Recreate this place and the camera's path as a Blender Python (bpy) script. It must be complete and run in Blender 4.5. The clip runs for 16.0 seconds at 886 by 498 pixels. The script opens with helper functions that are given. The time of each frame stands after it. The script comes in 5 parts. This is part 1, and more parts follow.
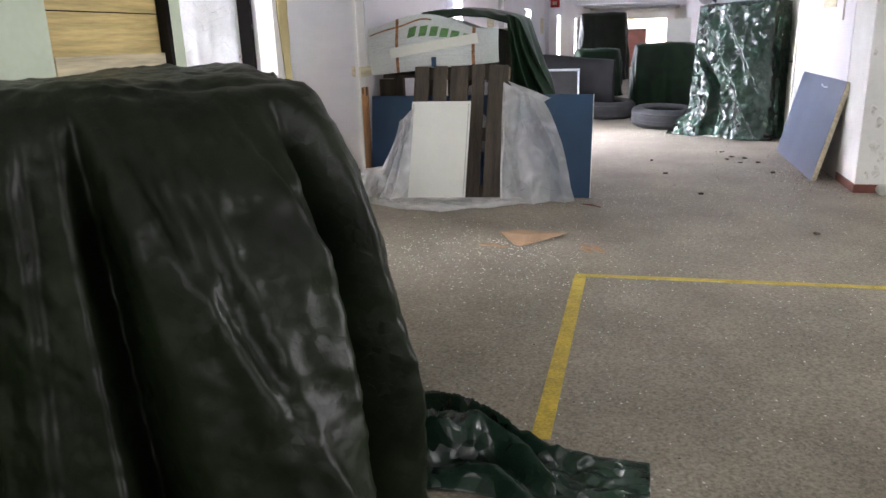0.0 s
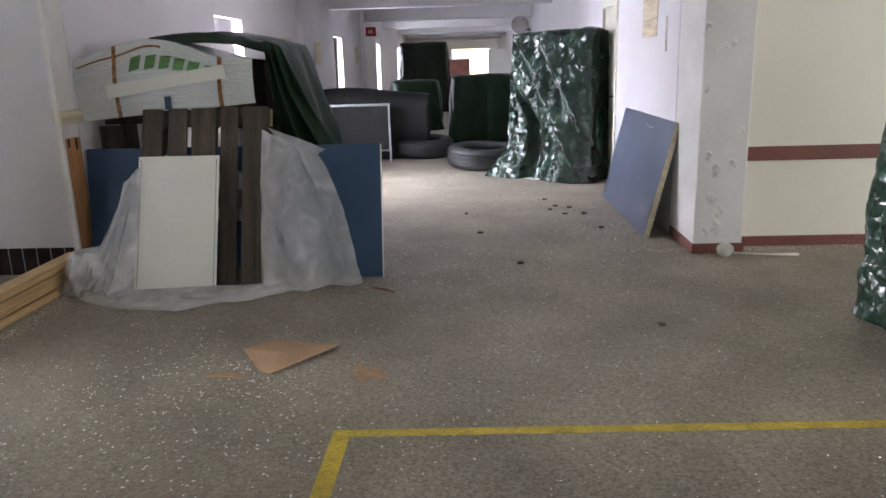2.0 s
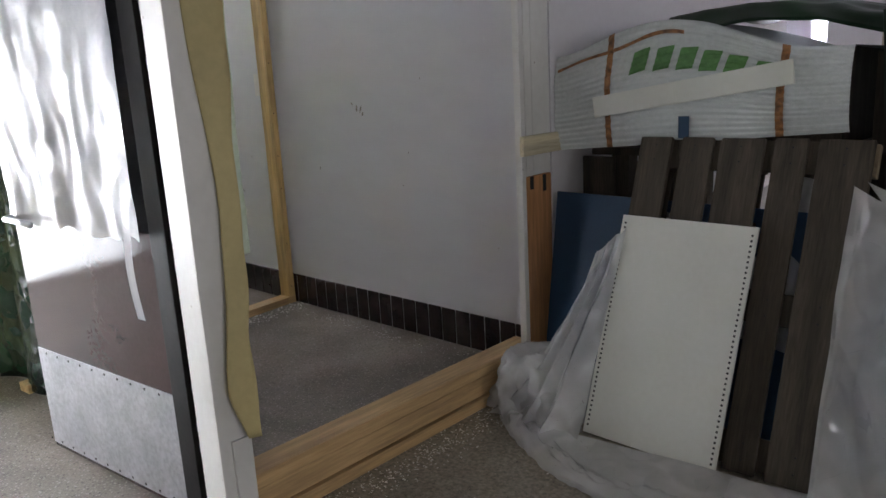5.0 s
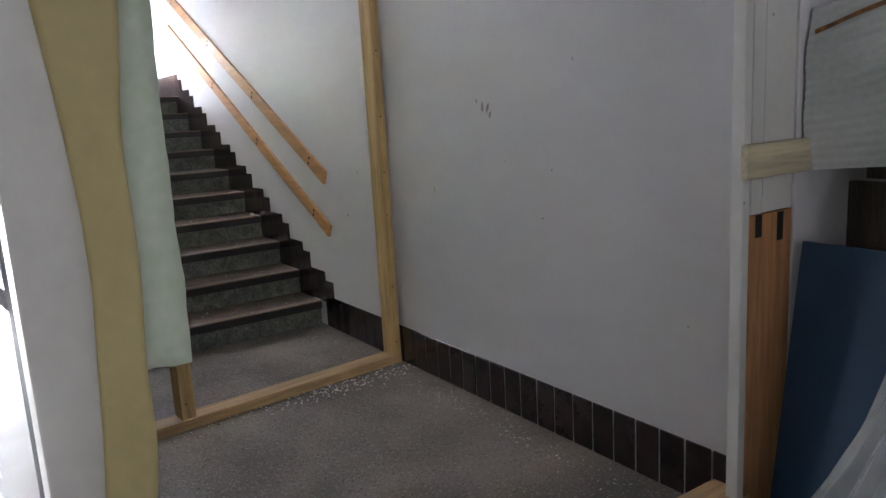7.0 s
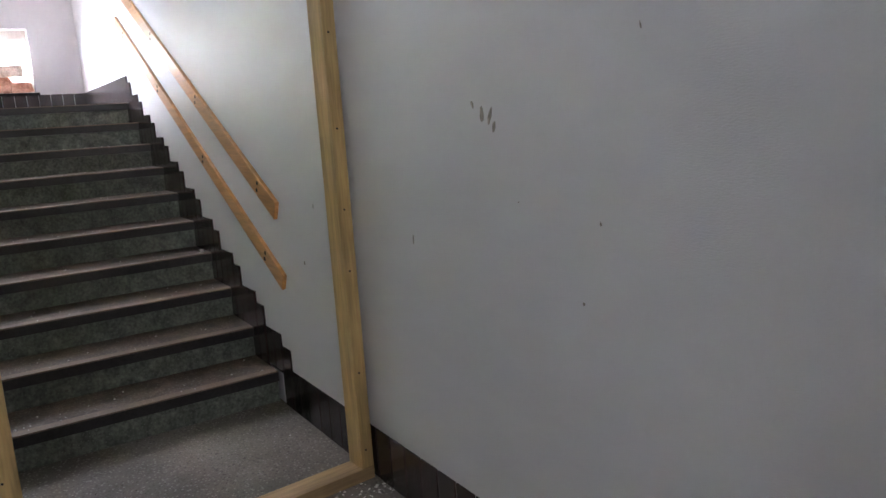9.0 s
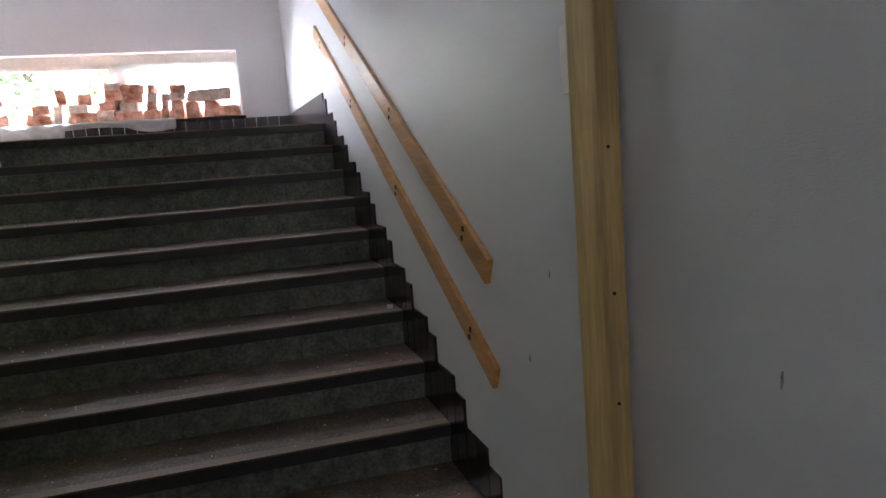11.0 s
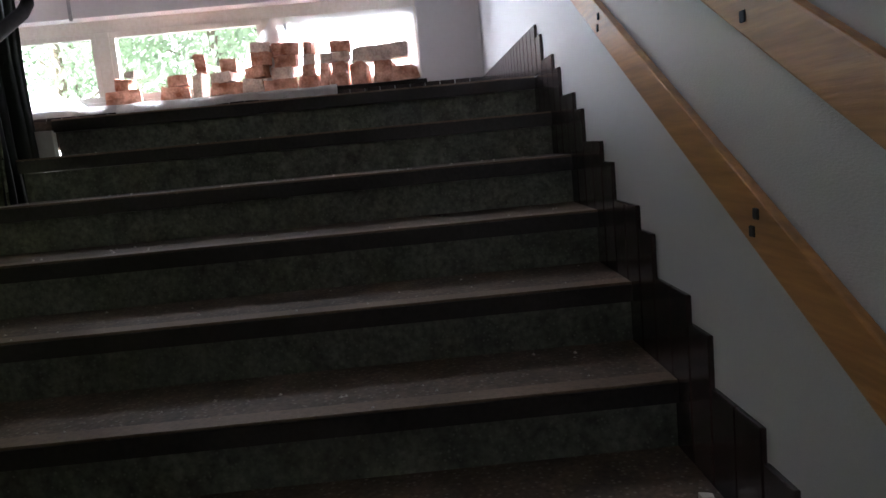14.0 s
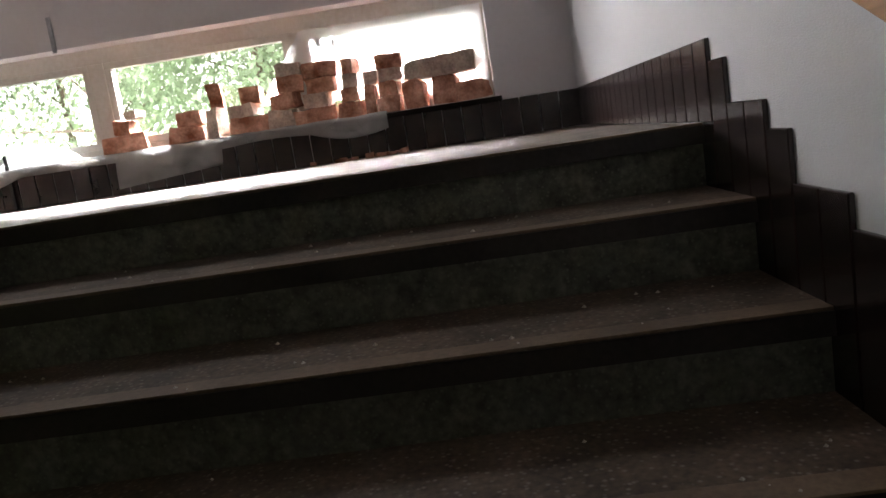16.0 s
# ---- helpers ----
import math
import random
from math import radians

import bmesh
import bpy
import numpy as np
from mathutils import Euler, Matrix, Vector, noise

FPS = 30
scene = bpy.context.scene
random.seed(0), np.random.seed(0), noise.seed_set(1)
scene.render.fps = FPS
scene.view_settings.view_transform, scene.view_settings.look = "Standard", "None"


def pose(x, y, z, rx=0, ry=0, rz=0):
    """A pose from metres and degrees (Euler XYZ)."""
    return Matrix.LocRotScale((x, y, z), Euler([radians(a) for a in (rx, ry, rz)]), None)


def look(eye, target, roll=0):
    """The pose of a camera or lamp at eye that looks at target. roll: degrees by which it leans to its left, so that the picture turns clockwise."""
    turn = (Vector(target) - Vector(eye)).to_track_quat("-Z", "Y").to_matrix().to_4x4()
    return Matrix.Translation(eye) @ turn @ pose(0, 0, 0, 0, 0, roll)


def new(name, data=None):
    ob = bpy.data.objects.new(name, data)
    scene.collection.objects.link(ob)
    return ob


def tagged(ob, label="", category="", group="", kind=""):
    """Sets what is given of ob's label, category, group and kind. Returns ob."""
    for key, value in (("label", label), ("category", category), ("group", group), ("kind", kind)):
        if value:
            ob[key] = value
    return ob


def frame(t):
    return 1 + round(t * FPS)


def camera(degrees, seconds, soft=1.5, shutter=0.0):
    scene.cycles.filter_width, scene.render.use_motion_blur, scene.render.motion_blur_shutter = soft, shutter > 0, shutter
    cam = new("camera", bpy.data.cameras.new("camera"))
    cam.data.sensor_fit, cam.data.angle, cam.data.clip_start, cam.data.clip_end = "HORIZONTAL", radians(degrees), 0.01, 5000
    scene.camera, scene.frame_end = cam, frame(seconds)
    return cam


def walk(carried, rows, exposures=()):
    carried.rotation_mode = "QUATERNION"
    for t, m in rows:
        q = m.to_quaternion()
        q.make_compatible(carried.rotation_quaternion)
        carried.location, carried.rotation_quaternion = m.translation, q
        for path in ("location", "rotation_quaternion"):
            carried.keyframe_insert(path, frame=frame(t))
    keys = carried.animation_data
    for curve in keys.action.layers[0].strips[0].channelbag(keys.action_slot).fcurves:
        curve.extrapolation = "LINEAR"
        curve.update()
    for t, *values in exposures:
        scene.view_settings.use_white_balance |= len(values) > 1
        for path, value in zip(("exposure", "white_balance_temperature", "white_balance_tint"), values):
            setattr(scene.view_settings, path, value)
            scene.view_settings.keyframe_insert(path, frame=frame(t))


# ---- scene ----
cam = camera(62.0, 16.0)
PATH = [
    (0, (-0.159, 0.184, 1.43), (-0.614, 1.894, 0.923), -1.9),
    (0.5, (-0.085, 0.643, 1.44), (-0.431, 2.385, 0.959), -2.7),
    (1, (-0.074, 1.067, 1.42), (-0.269, 2.84, 0.967), -1.7),
    (1.5, (-0.01, 1.436, 1.459), (-0.07, 3.218, 1.007), -1.4),
    (2, (0.088, 1.884, 1.439), (0.013, 3.666, 0.986), -1.7),
    (2.5, (0.111, 2.24, 1.412), (0.026, 4.02, 0.957), -1.3),
    (3, (0.037, 2.656, 1.428), (-0.263, 4.414, 0.977), -0.7),
    (3.5, (-0.06, 3.092, 1.446), (-0.77, 4.727, 0.988), -1.9),
    (4, (-0.199, 3.419, 1.439), (-1.153, 4.932, 1.006), -1.6),
    (4.5, (-0.477, 3.749, 1.479), (-1.537, 5.193, 1.062), -1.4),
    (5, (-0.651, 4.119, 1.456), (-1.884, 5.422, 1.045), -3.1),
    (5.2, (-0.77, 4.181, 1.458), (-2.021, 5.467, 1.049), -2.9),
    (7.3, (-1.714, 5.266, 1.314), (-3.357, 6.344, 0.944), -3.3),
    (7.5, (-1.844, 5.358, 1.314), (-3.352, 6.354, 0.975), -3.2),
    (8, (-2.062, 5.559, 1.323), (-3.714, 6.620, 0.942), -3.9),
    (8.2, (-2.125, 5.622, 1.32), (-3.775, 6.687, 0.95), -3.9),
    (10.3, (-3.145, 6.141, 1.353), (-4.919, 7.013, 1.047), -3.4),
    (10.5, (-3.236, 6.134, 1.355), (-4.905, 6.858, 1.086), -3.2),
    (11, (-3.582, 6.266, 1.313), (-5.329, 6.793, 1.073), -4.2),
    (11.5, (-3.935, 6.389, 1.302), (-5.687, 6.902, 1.066), -4.5),
    (12, (-4.347, 6.382, 1.321), (-6.111, 6.837, 1.063), -3.4),
    (12.5, (-4.664, 6.394, 1.292), (-6.479, 6.544, 1.022), -4.7),
    (13, (-4.984, 6.461, 1.324), (-6.804, 6.31, 1.108), -7.1),
    (13.5, (-5.203, 6.486, 1.323), (-7.028, 6.377, 1.113), -6.5),
    (14, (-5.547, 6.496, 1.328), (-7.367, 6.54, 1.068), -5.3),
    (14.5, (-5.888, 6.495, 1.324), (-7.696, 6.401, 0.98), -4.6),
    (15, (-6.236, 6.382, 1.422), (-8.02, 6.051, 1.12), -5.8),
    (15.5, (-6.555, 6.423, 1.562), (-8.361, 6.201, 1.29), -7.5),
    (16, (-6.756, 6.452, 1.636), (-8.571, 6.332, 1.352), -8.7),
]
EXPOSURES = [(0, 2.9, 6400, 10), (0.5, 2.55, 6400, 10), (1.5, 2.3, 6450, 10), (3.0, 2.15, 6400, 10), (4.0, 2.1, 6350, 10), (5.2, 1.7, 6300, 10), (7.3, 1.9, 6150, 10), (8.2, 1.95, 6150, 10), (10.5, 1.4, 6150, 10), (11, 1.05, 6150, 10), (12, 0.55, 6150, 10), (13, 0.5, 6150, 10), (14, 0.05, 6150, 10), (14.5, 0.2, 6400, 10), (15.2, 0.1, 6700, 10), (16, -0.6, 7100, 10)]
walk(cam, [(t, look(eye, target, roll)) for t, eye, target, roll in PATH], EXPOSURES)

# ---- light ----
world = bpy.data.worlds.new("sky")
scene.world = world
world.use_nodes = True
sky = world.node_tree.nodes.new("ShaderNodeTexSky")
sky.sky_type, sky.sun_disc = "NISHITA", False
sky.sun_elevation, sky.sun_rotation = radians(42), radians(20)
backing = world.node_tree.nodes["Background"]
backing.inputs["Strength"].default_value = 0.15
world.node_tree.links.new(sky.outputs["Color"], backing.inputs["Color"])
sun = new("sun", bpy.data.lights.new("sun", "SUN"))
sun.data.energy, sun.data.angle, sun.data.color = 5.0, radians(0.5), (1, 0.95, 0.86)
sun.matrix_world = look((6, 16, 17), (0, 0, 0))


def area_lamp(name, place, target, sx, sy, watts, colour):
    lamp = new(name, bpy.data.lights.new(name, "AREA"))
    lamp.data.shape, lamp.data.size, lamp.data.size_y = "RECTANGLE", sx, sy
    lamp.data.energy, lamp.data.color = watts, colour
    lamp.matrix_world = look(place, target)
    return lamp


area_lamp("stair_daylight", (-12.4, 4.9, 3.25), (-8.0, 5.2, 1.9), 4.0, 1.1, 6500, (0.87, 0.9, 1.0))
area_lamp("side_sky", (-14.5, -2.3, 2.7), (-9.2, 5.3, 2.2), 3.0, 2.6, 4800, (0.86, 0.9, 1.0))
# Added fill high in the stairwell; no upper window is there.
area_lamp("upper_stair_fill", (-10.7, 5.0, 4.1), (-6.0, 5.6, 1.6), 3.4, 1.3, 44, (0.93, 0.92, 1.0))
# Added lamp that brightens the open door leaf and lobby; its entrance is unseen.
area_lamp("door_leaf_fill", (-6.75, 3.65, 1.12), (0, 3.9, 1.12), 2.2, 2.1, 21, (0.92, 0.95, 1.0)).data.spread = radians(115)
# Added lamp behind the curtain to make it glow; there is no porch.
area_lamp("curtain_backlight", (-10.6, 3.7, 0.75), (-7.0, 4.6, 0.9), 2.4, 1.3, 300, (0.97, 0.97, 1.0))
area_lamp("hall_daylight", (1.2, -3.9, 1.6), (1.2, 0, 1.2), 5.0, 1.5, 13, (0.975, 0.955, 0.98))
area_lamp("side_hall_daylight", (7.9, 3.6, 1.7), (0, 4.0, 1.0), 5.0, 1.6, 54, (0.975, 0.955, 0.98))
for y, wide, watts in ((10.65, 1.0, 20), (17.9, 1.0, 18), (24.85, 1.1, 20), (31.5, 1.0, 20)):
    area_lamp("room_daylight", (-2.8, y, 0.99), (0, y, 0.9), wide - 0.02, 1.94, watts, (0.86, 0.87, 1.0))
# Added lamp behind the first doorway, tilted down to brighten the corridor floor.
area_lamp("doorway_floor_fill", (-3.35, 10.65, 1.85), (-0.3, 10.65, 0.0), 0.96, 0.9, 33, (0.86, 0.86, 1.0)).data.spread = radians(105)

# ---- materials ----


def material(name, base, rough=0.6, metal=0.0, scale=6.0, vary=0.25, fine=60.0, fine_vary=0.1, bump=0.1, bump_scale=None, spec=0.5, stretch=(1, 1, 1), second=None):
    """Two scales of colour variation and a fine bump over a plain shader."""
    m = bpy.data.materials.new(name)
    m.use_nodes = True
    nt = m.node_tree
    bsdf = nt.nodes["Principled BSDF"]
    bsdf.inputs["Roughness"].default_value, bsdf.inputs["Metallic"].default_value = rough, metal
    bsdf.inputs["Specular IOR Level"].default_value = spec
    tc = nt.nodes.new("ShaderNodeTexCoord")
    mp = nt.nodes.new("ShaderNodeMapping")
    mp.inputs["Scale"].default_value = stretch
    nt.links.new(tc.outputs["Object"], mp.inputs["Vector"])
    info = nt.nodes.new("ShaderNodeObjectInfo")
    shift = nt.nodes.new("ShaderNodeVectorMath")
    shift.operation = "MULTIPLY_ADD"
    shift.inputs[1].default_value = (1, 1, 1)
    spread = nt.nodes.new("ShaderNodeMath")
    spread.operation = "MULTIPLY"
    spread.inputs[1].default_value = 13.0
    nt.links.new(info.outputs["Random"], spread.inputs[0])
    nt.links.new(mp.outputs["Vector"], shift.inputs[0])
    nt.links.new(spread.outputs[0], shift.inputs[2])
    big = nt.nodes.new("ShaderNodeTexNoise")
    big.inputs["Scale"].default_value, big.inputs["Detail"].default_value = scale, 8
    small = nt.nodes.new("ShaderNodeTexNoise")
    small.inputs["Scale"].default_value, small.inputs["Detail"].default_value = fine, 4
    for n in (big, small):
        nt.links.new(shift.outputs[0], n.inputs["Vector"])
    ramp = nt.nodes.new("ShaderNodeValToRGB")
    dark = tuple(c * (1 - vary) for c in base)
    light = tuple(min(1, c * (1 + vary)) for c in (second or base))
    ramp.color_ramp.elements[0].position, ramp.color_ramp.elements[1].position = 0.32, 0.68
    ramp.color_ramp.elements[0].color, ramp.color_ramp.elements[1].color = (*dark, 1), (*light, 1)
    nt.links.new(big.outputs["Fac"], ramp.inputs["Fac"])
    mixer = nt.nodes.new("ShaderNodeMixRGB")
    mixer.blend_type = "OVERLAY"
    mixer.inputs["Fac"].default_value = fine_vary * 4
    nt.links.new(ramp.outputs["Color"], mixer.inputs["Color1"])
    nt.links.new(small.outputs["Fac"], mixer.inputs["Color2"])
    nt.links.new(mixer.outputs["Color"], bsdf.inputs["Base Color"])
    if bump:
        bp = nt.nodes.new("ShaderNodeBump")
        bp.inputs["Strength"].default_value, bp.inputs["Distance"].default_value = bump, 0.01
        src = small
        if bump_scale:
            src = nt.nodes.new("ShaderNodeTexNoise")
            src.inputs["Scale"].default_value, src.inputs["Detail"].default_value = bump_scale, 3
            nt.links.new(shift.outputs[0], src.inputs["Vector"])
        nt.links.new(src.outputs["Fac"], bp.inputs["Height"])
        nt.links.new(bp.outputs["Normal"], bsdf.inputs["Normal"])
    return m


def nodes_of(m):
    return m.node_tree, m.node_tree.nodes["Principled BSDF"]


def add_specks(m, colour, scale, low, high, amount=1.0):
    """Small chips of another colour, as in terrazzo or littered concrete."""
    nt, bsdf = nodes_of(m)
    old = bsdf.inputs["Base Color"].links[0].from_socket
    tc = nt.nodes.new("ShaderNodeTexCoord")
    v = nt.nodes.new("ShaderNodeTexVoronoi")
    v.inputs["Scale"].default_value = scale
    nt.links.new(tc.outputs["Object"], v.inputs["Vector"])
    r = nt.nodes.new("ShaderNodeMapRange")
    r.inputs["From Min"].default_value, r.inputs["From Max"].default_value = low, high
    r.inputs["To Min"].default_value, r.inputs["To Max"].default_value = amount, 0
    nt.links.new(v.outputs["Distance"], r.inputs["Value"])
    mixer = nt.nodes.new("ShaderNodeMixRGB")
    mixer.inputs["Color2"].default_value = (*colour, 1)
    nt.links.new(r.outputs["Result"], mixer.inputs["Fac"])
    nt.links.new(old, mixer.inputs["Color1"])
    nt.links.new(mixer.outputs["Color"], bsdf.inputs["Base Color"])
    return m


def crumple(m, scale, strength, distance=0.03):
    """Sharp creases of crumpled sheet at two scales."""
    nt, bsdf = nodes_of(m)
    tc = nt.nodes.new("ShaderNodeTexCoord")
    last = bsdf.inputs["Normal"].links[0].from_socket if bsdf.inputs["Normal"].links else None
    for factor, share in ((0.5, 1.0), (1.7, 0.5)):
        n = nt.nodes.new("ShaderNodeTexNoise")
        n.noise_type = "RIDGED_MULTIFRACTAL"
        n.inputs["Scale"].default_value, n.inputs["Detail"].default_value = scale * factor, 2.5
        n.inputs["Roughness"].default_value, n.inputs["Distortion"].default_value = 0.4, 0.5
        nt.links.new(tc.outputs["Object"], n.inputs["Vector"])
        bp = nt.nodes.new("ShaderNodeBump")
        bp.inputs["Strength"].default_value, bp.inputs["Distance"].default_value = strength * share, distance * share
        nt.links.new(n.outputs["Fac"], bp.inputs["Height"])
        if last:
            nt.links.new(last, bp.inputs["Normal"])
        last = bp.outputs["Normal"]
    nt.links.new(last, bsdf.inputs["Normal"])
    return m


def facets(m, scales, slope, stretch=(1, 1, 1)):
    """Flat little planes meeting in sharp creases, as on crinkled plastic."""
    nt, bsdf = nodes_of(m)
    tc, mp, warp, add = nt.nodes.new("ShaderNodeTexCoord"), nt.nodes.new("ShaderNodeMapping"), nt.nodes.new("ShaderNodeTexNoise"), nt.nodes.new("ShaderNodeVectorMath")
    mp.inputs["Scale"].default_value, mp.inputs["Rotation"].default_value = stretch, (0.3, 0.5, 0.2)
    warp.inputs["Scale"].default_value = 7.0
    add.operation = "MULTIPLY_ADD"
    add.inputs[1].default_value = (0.06, 0.06, 0.06)
    nt.links.new(tc.outputs["Object"], mp.inputs["Vector"])
    nt.links.new(mp.outputs["Vector"], warp.inputs["Vector"])
    nt.links.new(warp.outputs["Color"], add.inputs[0])
    nt.links.new(mp.outputs["Vector"], add.inputs[2])
    last = bsdf.inputs["Normal"].links[0].from_socket if bsdf.inputs["Normal"].links else None
    for scale in scales:
        v, off, lean_to, dot = nt.nodes.new("ShaderNodeTexVoronoi"), nt.nodes.new("ShaderNodeVectorMath"), nt.nodes.new("ShaderNodeVectorMath"), nt.nodes.new("ShaderNodeVectorMath")
        v.inputs["Scale"].default_value = scale
        nt.links.new(add.outputs[0], v.inputs["Vector"])
        off.operation, lean_to.operation, dot.operation = "SUBTRACT", "SUBTRACT", "DOT_PRODUCT"
        nt.links.new(add.outputs[0], off.inputs[0])
        nt.links.new(v.outputs["Position"], off.inputs[1])
        nt.links.new(v.outputs["Color"], lean_to.inputs[0])
        lean_to.inputs[1].default_value = (0.5, 0.5, 0.5)
        nt.links.new(off.outputs[0], dot.inputs[0])
        nt.links.new(lean_to.outputs[0], dot.inputs[1])
        bp = nt.nodes.new("ShaderNodeBump")
        bp.inputs["Strength"].default_value, bp.inputs["Distance"].default_value = 1.0, slope
        nt.links.new(dot.outputs["Value"], bp.inputs["Height"])
        if last:
            nt.links.new(last, bp.inputs["Normal"])
        last = bp.outputs["Normal"]
    nt.links.new(last, bsdf.inputs["Normal"])
    return m


def woodgrain(name, base, rough=0.55, axis="z"):
    along = {"x": (1, 14, 14), "y": (14, 1, 14), "z": (14, 14, 1)}[axis]
    return material(name, base, rough, scale=2.5, vary=0.22, fine=9, fine_vary=0.09, bump=0.12, stretch=along)


floor_mat = add_specks(add_specks(material("dusty_concrete_floor", (0.262, 0.23, 0.18), 0.55, scale=1.8, vary=0.2, fine=75, fine_vary=0.34, bump=0.12, bump_scale=38), (0.5, 0.47, 0.42), 70, 0.06, 0.2, 0.7), (0.09, 0.075, 0.06), 33, 0.05, 0.2, 0.6)
lobby_floor_mat = add_specks(add_specks(material("dusty_terrazzo_floor", (0.215, 0.188, 0.16), 0.6, scale=2.0, vary=0.42, fine=140, fine_vary=0.15, bump=0.05), (0.5, 0.47, 0.44), 62, 0.1, 0.34, 0.6), (0.06, 0.05, 0.045), 48, 0.08, 0.3, 0.8)
plaster = material("white_painted_plaster", (0.74, 0.72, 0.74), 0.6, scale=0.8, vary=0.05, fine=35, fine_vary=0.03, bump=0.06)
cream = material("cream_painted_plaster", (0.78, 0.76, 0.64), 0.5, scale=0.7, vary=0.05, fine=40, fine_vary=0.03, bump=0.05)
worn_white = add_specks(material("worn_white_paint", (0.7, 0.69, 0.66), 0.5, scale=3, vary=0.06, fine=30, fine_vary=0.04, bump=0.1), (0.3, 0.25, 0.2), 9, 0.02, 0.06, 0.8)
pale_green = material("pale_green_paint", (0.62, 0.7, 0.55), 0.55, scale=1.5, vary=0.08, fine=30, fine_vary=0.04, bump=0.08)
wallpaper = material("textured_wallpaper", (0.66, 0.66, 0.67), 0.3, scale=0.6, vary=0.05, fine=8, fine_vary=0.03, bump=0.2, bump_scale=230, stretch=(0.45, 1, 1.3))
ceiling_mat = material("white_ceiling_paint", (0.77, 0.765, 0.78), 0.7, scale=0.9, vary=0.05, fine=30, fine_vary=0.02, bump=0.05)
brown_tile = material("dark_brown_glazed_tile", (0.032, 0.021, 0.02), 0.2, scale=7, vary=0.4, fine=60, fine_vary=0.12, bump=0.05)
brown_paint = material("brown_skirting_paint", (0.17, 0.06, 0.045), 0.45, scale=3, vary=0.2, fine=50, bump=0.08)
riser_mat = add_specks(material("green_terrazzo", (0.14, 0.15, 0.122), 0.5, scale=16, vary=0.38, fine=60, fine_vary=0.3, bump=0.1), (0.27, 0.29, 0.24), 70, 0.06, 0.3, 0.7)
tread_mat = add_specks(material("dusty_terrazzo_tread", (0.122, 0.087, 0.062), 0.5, scale=9, vary=0.4, fine=70, fine_vary=0.3, bump=0.08), (0.34, 0.3, 0.26), 62, 0.08, 0.32, 0.8)
# Worn brown, with the highlight along the step edge put into the colour.
strip_mat = material("worn_nosing_highlight", (0.22, 0.16, 0.11), 0.45, scale=5, vary=0.2, fine=90, fine_vary=0.12, bump=0.05)
nose_mat = material("dark_tread_edge", (0.034, 0.029, 0.028), 0.4, scale=4, vary=0.3, fine=70, fine_vary=0.15, bump=0.06)
pine = woodgrain("raw_pine", (0.55, 0.38, 0.16))
pine_y = woodgrain("raw_pine_plate", (0.52, 0.35, 0.17), axis="y")
varnish = woodgrain("varnished_pine_rail", (0.5, 0.25, 0.09), 0.3, axis="x")
orange_wood = woodgrain("orange_wood", (0.48, 0.24, 0.1), 0.6)
pallet_wood = material("weathered_pallet_wood", (0.066, 0.053, 0.039), 0.85, scale=2.2, vary=0.32, fine=22, fine_vary=0.16, bump=0.3, stretch=(8, 8, 0.6))
block_wood = material("pale_block_wood", (0.3, 0.235, 0.15), 0.85, scale=6, vary=0.35, fine=40, fine_vary=0.16, bump=0.3)
pale_board = woodgrain("pale_board", (0.62, 0.55, 0.38), 0.6, axis="y")
plywood = woodgrain("yellow_plywood", (0.6, 0.47, 0.2), 0.5, axis="y")
tarp_mat = facets(crumple(material("dark_green_tarpaulin", (0.008, 0.0122, 0.005), 0.4, scale=4, vary=0.4, fine=160, fine_vary=0.12, bump=0.04, spec=0.28), 16, 0.4, 0.01), (34,), 0.12)
tarp_shiny = facets(crumple(material("shiny_green_tarpaulin", (0.014, 0.034, 0.022), 0.24, scale=4, vary=0.3, fine=160, fine_vary=0.1, bump=0.04, spec=0.5), 5, 0.5, 0.02), (9, 20), 0.5)
tarp_green = crumple(material("soft_green_tarpaulin", (0.01, 0.027, 0.012), 0.45, scale=4, vary=0.3, fine=160, fine_vary=0.12, bump=0.04, spec=0.2), 4, 0.5, 0.02)
rubber = material("black_tyre_rubber", (0.022, 0.022, 0.023), 0.7, scale=8, vary=0.3, fine=60, bump=0.2)
blue_mat = material("blue_laminate", (0.02, 0.06, 0.125), 0.5, scale=3, vary=0.1, fine=120, fine_vary=0.05, bump=0.03)
white_panel_mat = material("white_enamelled_sheet", (0.72, 0.72, 0.66), 0.4, scale=1.5, vary=0.05, fine=40, fine_vary=0.03, bump=0.02)
black_mat = material("matt_black", (0.012, 0.012, 0.013), 0.6, scale=8, vary=0.3, bump=0.05)
steel = material("brushed_steel", (0.55, 0.57, 0.62), 0.35, 0.9, scale=3, vary=0.12, fine=90, fine_vary=0.08, bump=0.03, stretch=(1, 1, 6))
grey_panel_mat = material("blue_grey_sheet", (0.14, 0.165, 0.235), 0.3, 0.5, scale=2, vary=0.12, fine=60, fine_vary=0.06, bump=0.03)
card_mat = material("brown_cardboard", (0.42, 0.27, 0.16), 0.85, scale=5, vary=0.15, fine=90, fine_vary=0.08, bump=0.1)
tape_mat = material("yellow_floor_tape", (0.55, 0.4, 0.035), 0.5, scale=10, vary=0.22, fine=80, fine_vary=0.15, bump=0.05)
brown_door = material("dark_brown_laminate", (0.06, 0.035, 0.035), 0.09, scale=3, vary=0.15, fine=60, fine_vary=0.05, bump=0.02)
kick_mat = material("scuffed_aluminium", (0.44, 0.45, 0.48), 0.38, 0.85, scale=6, vary=0.15, fine=60, fine_vary=0.1, bump=0.04)
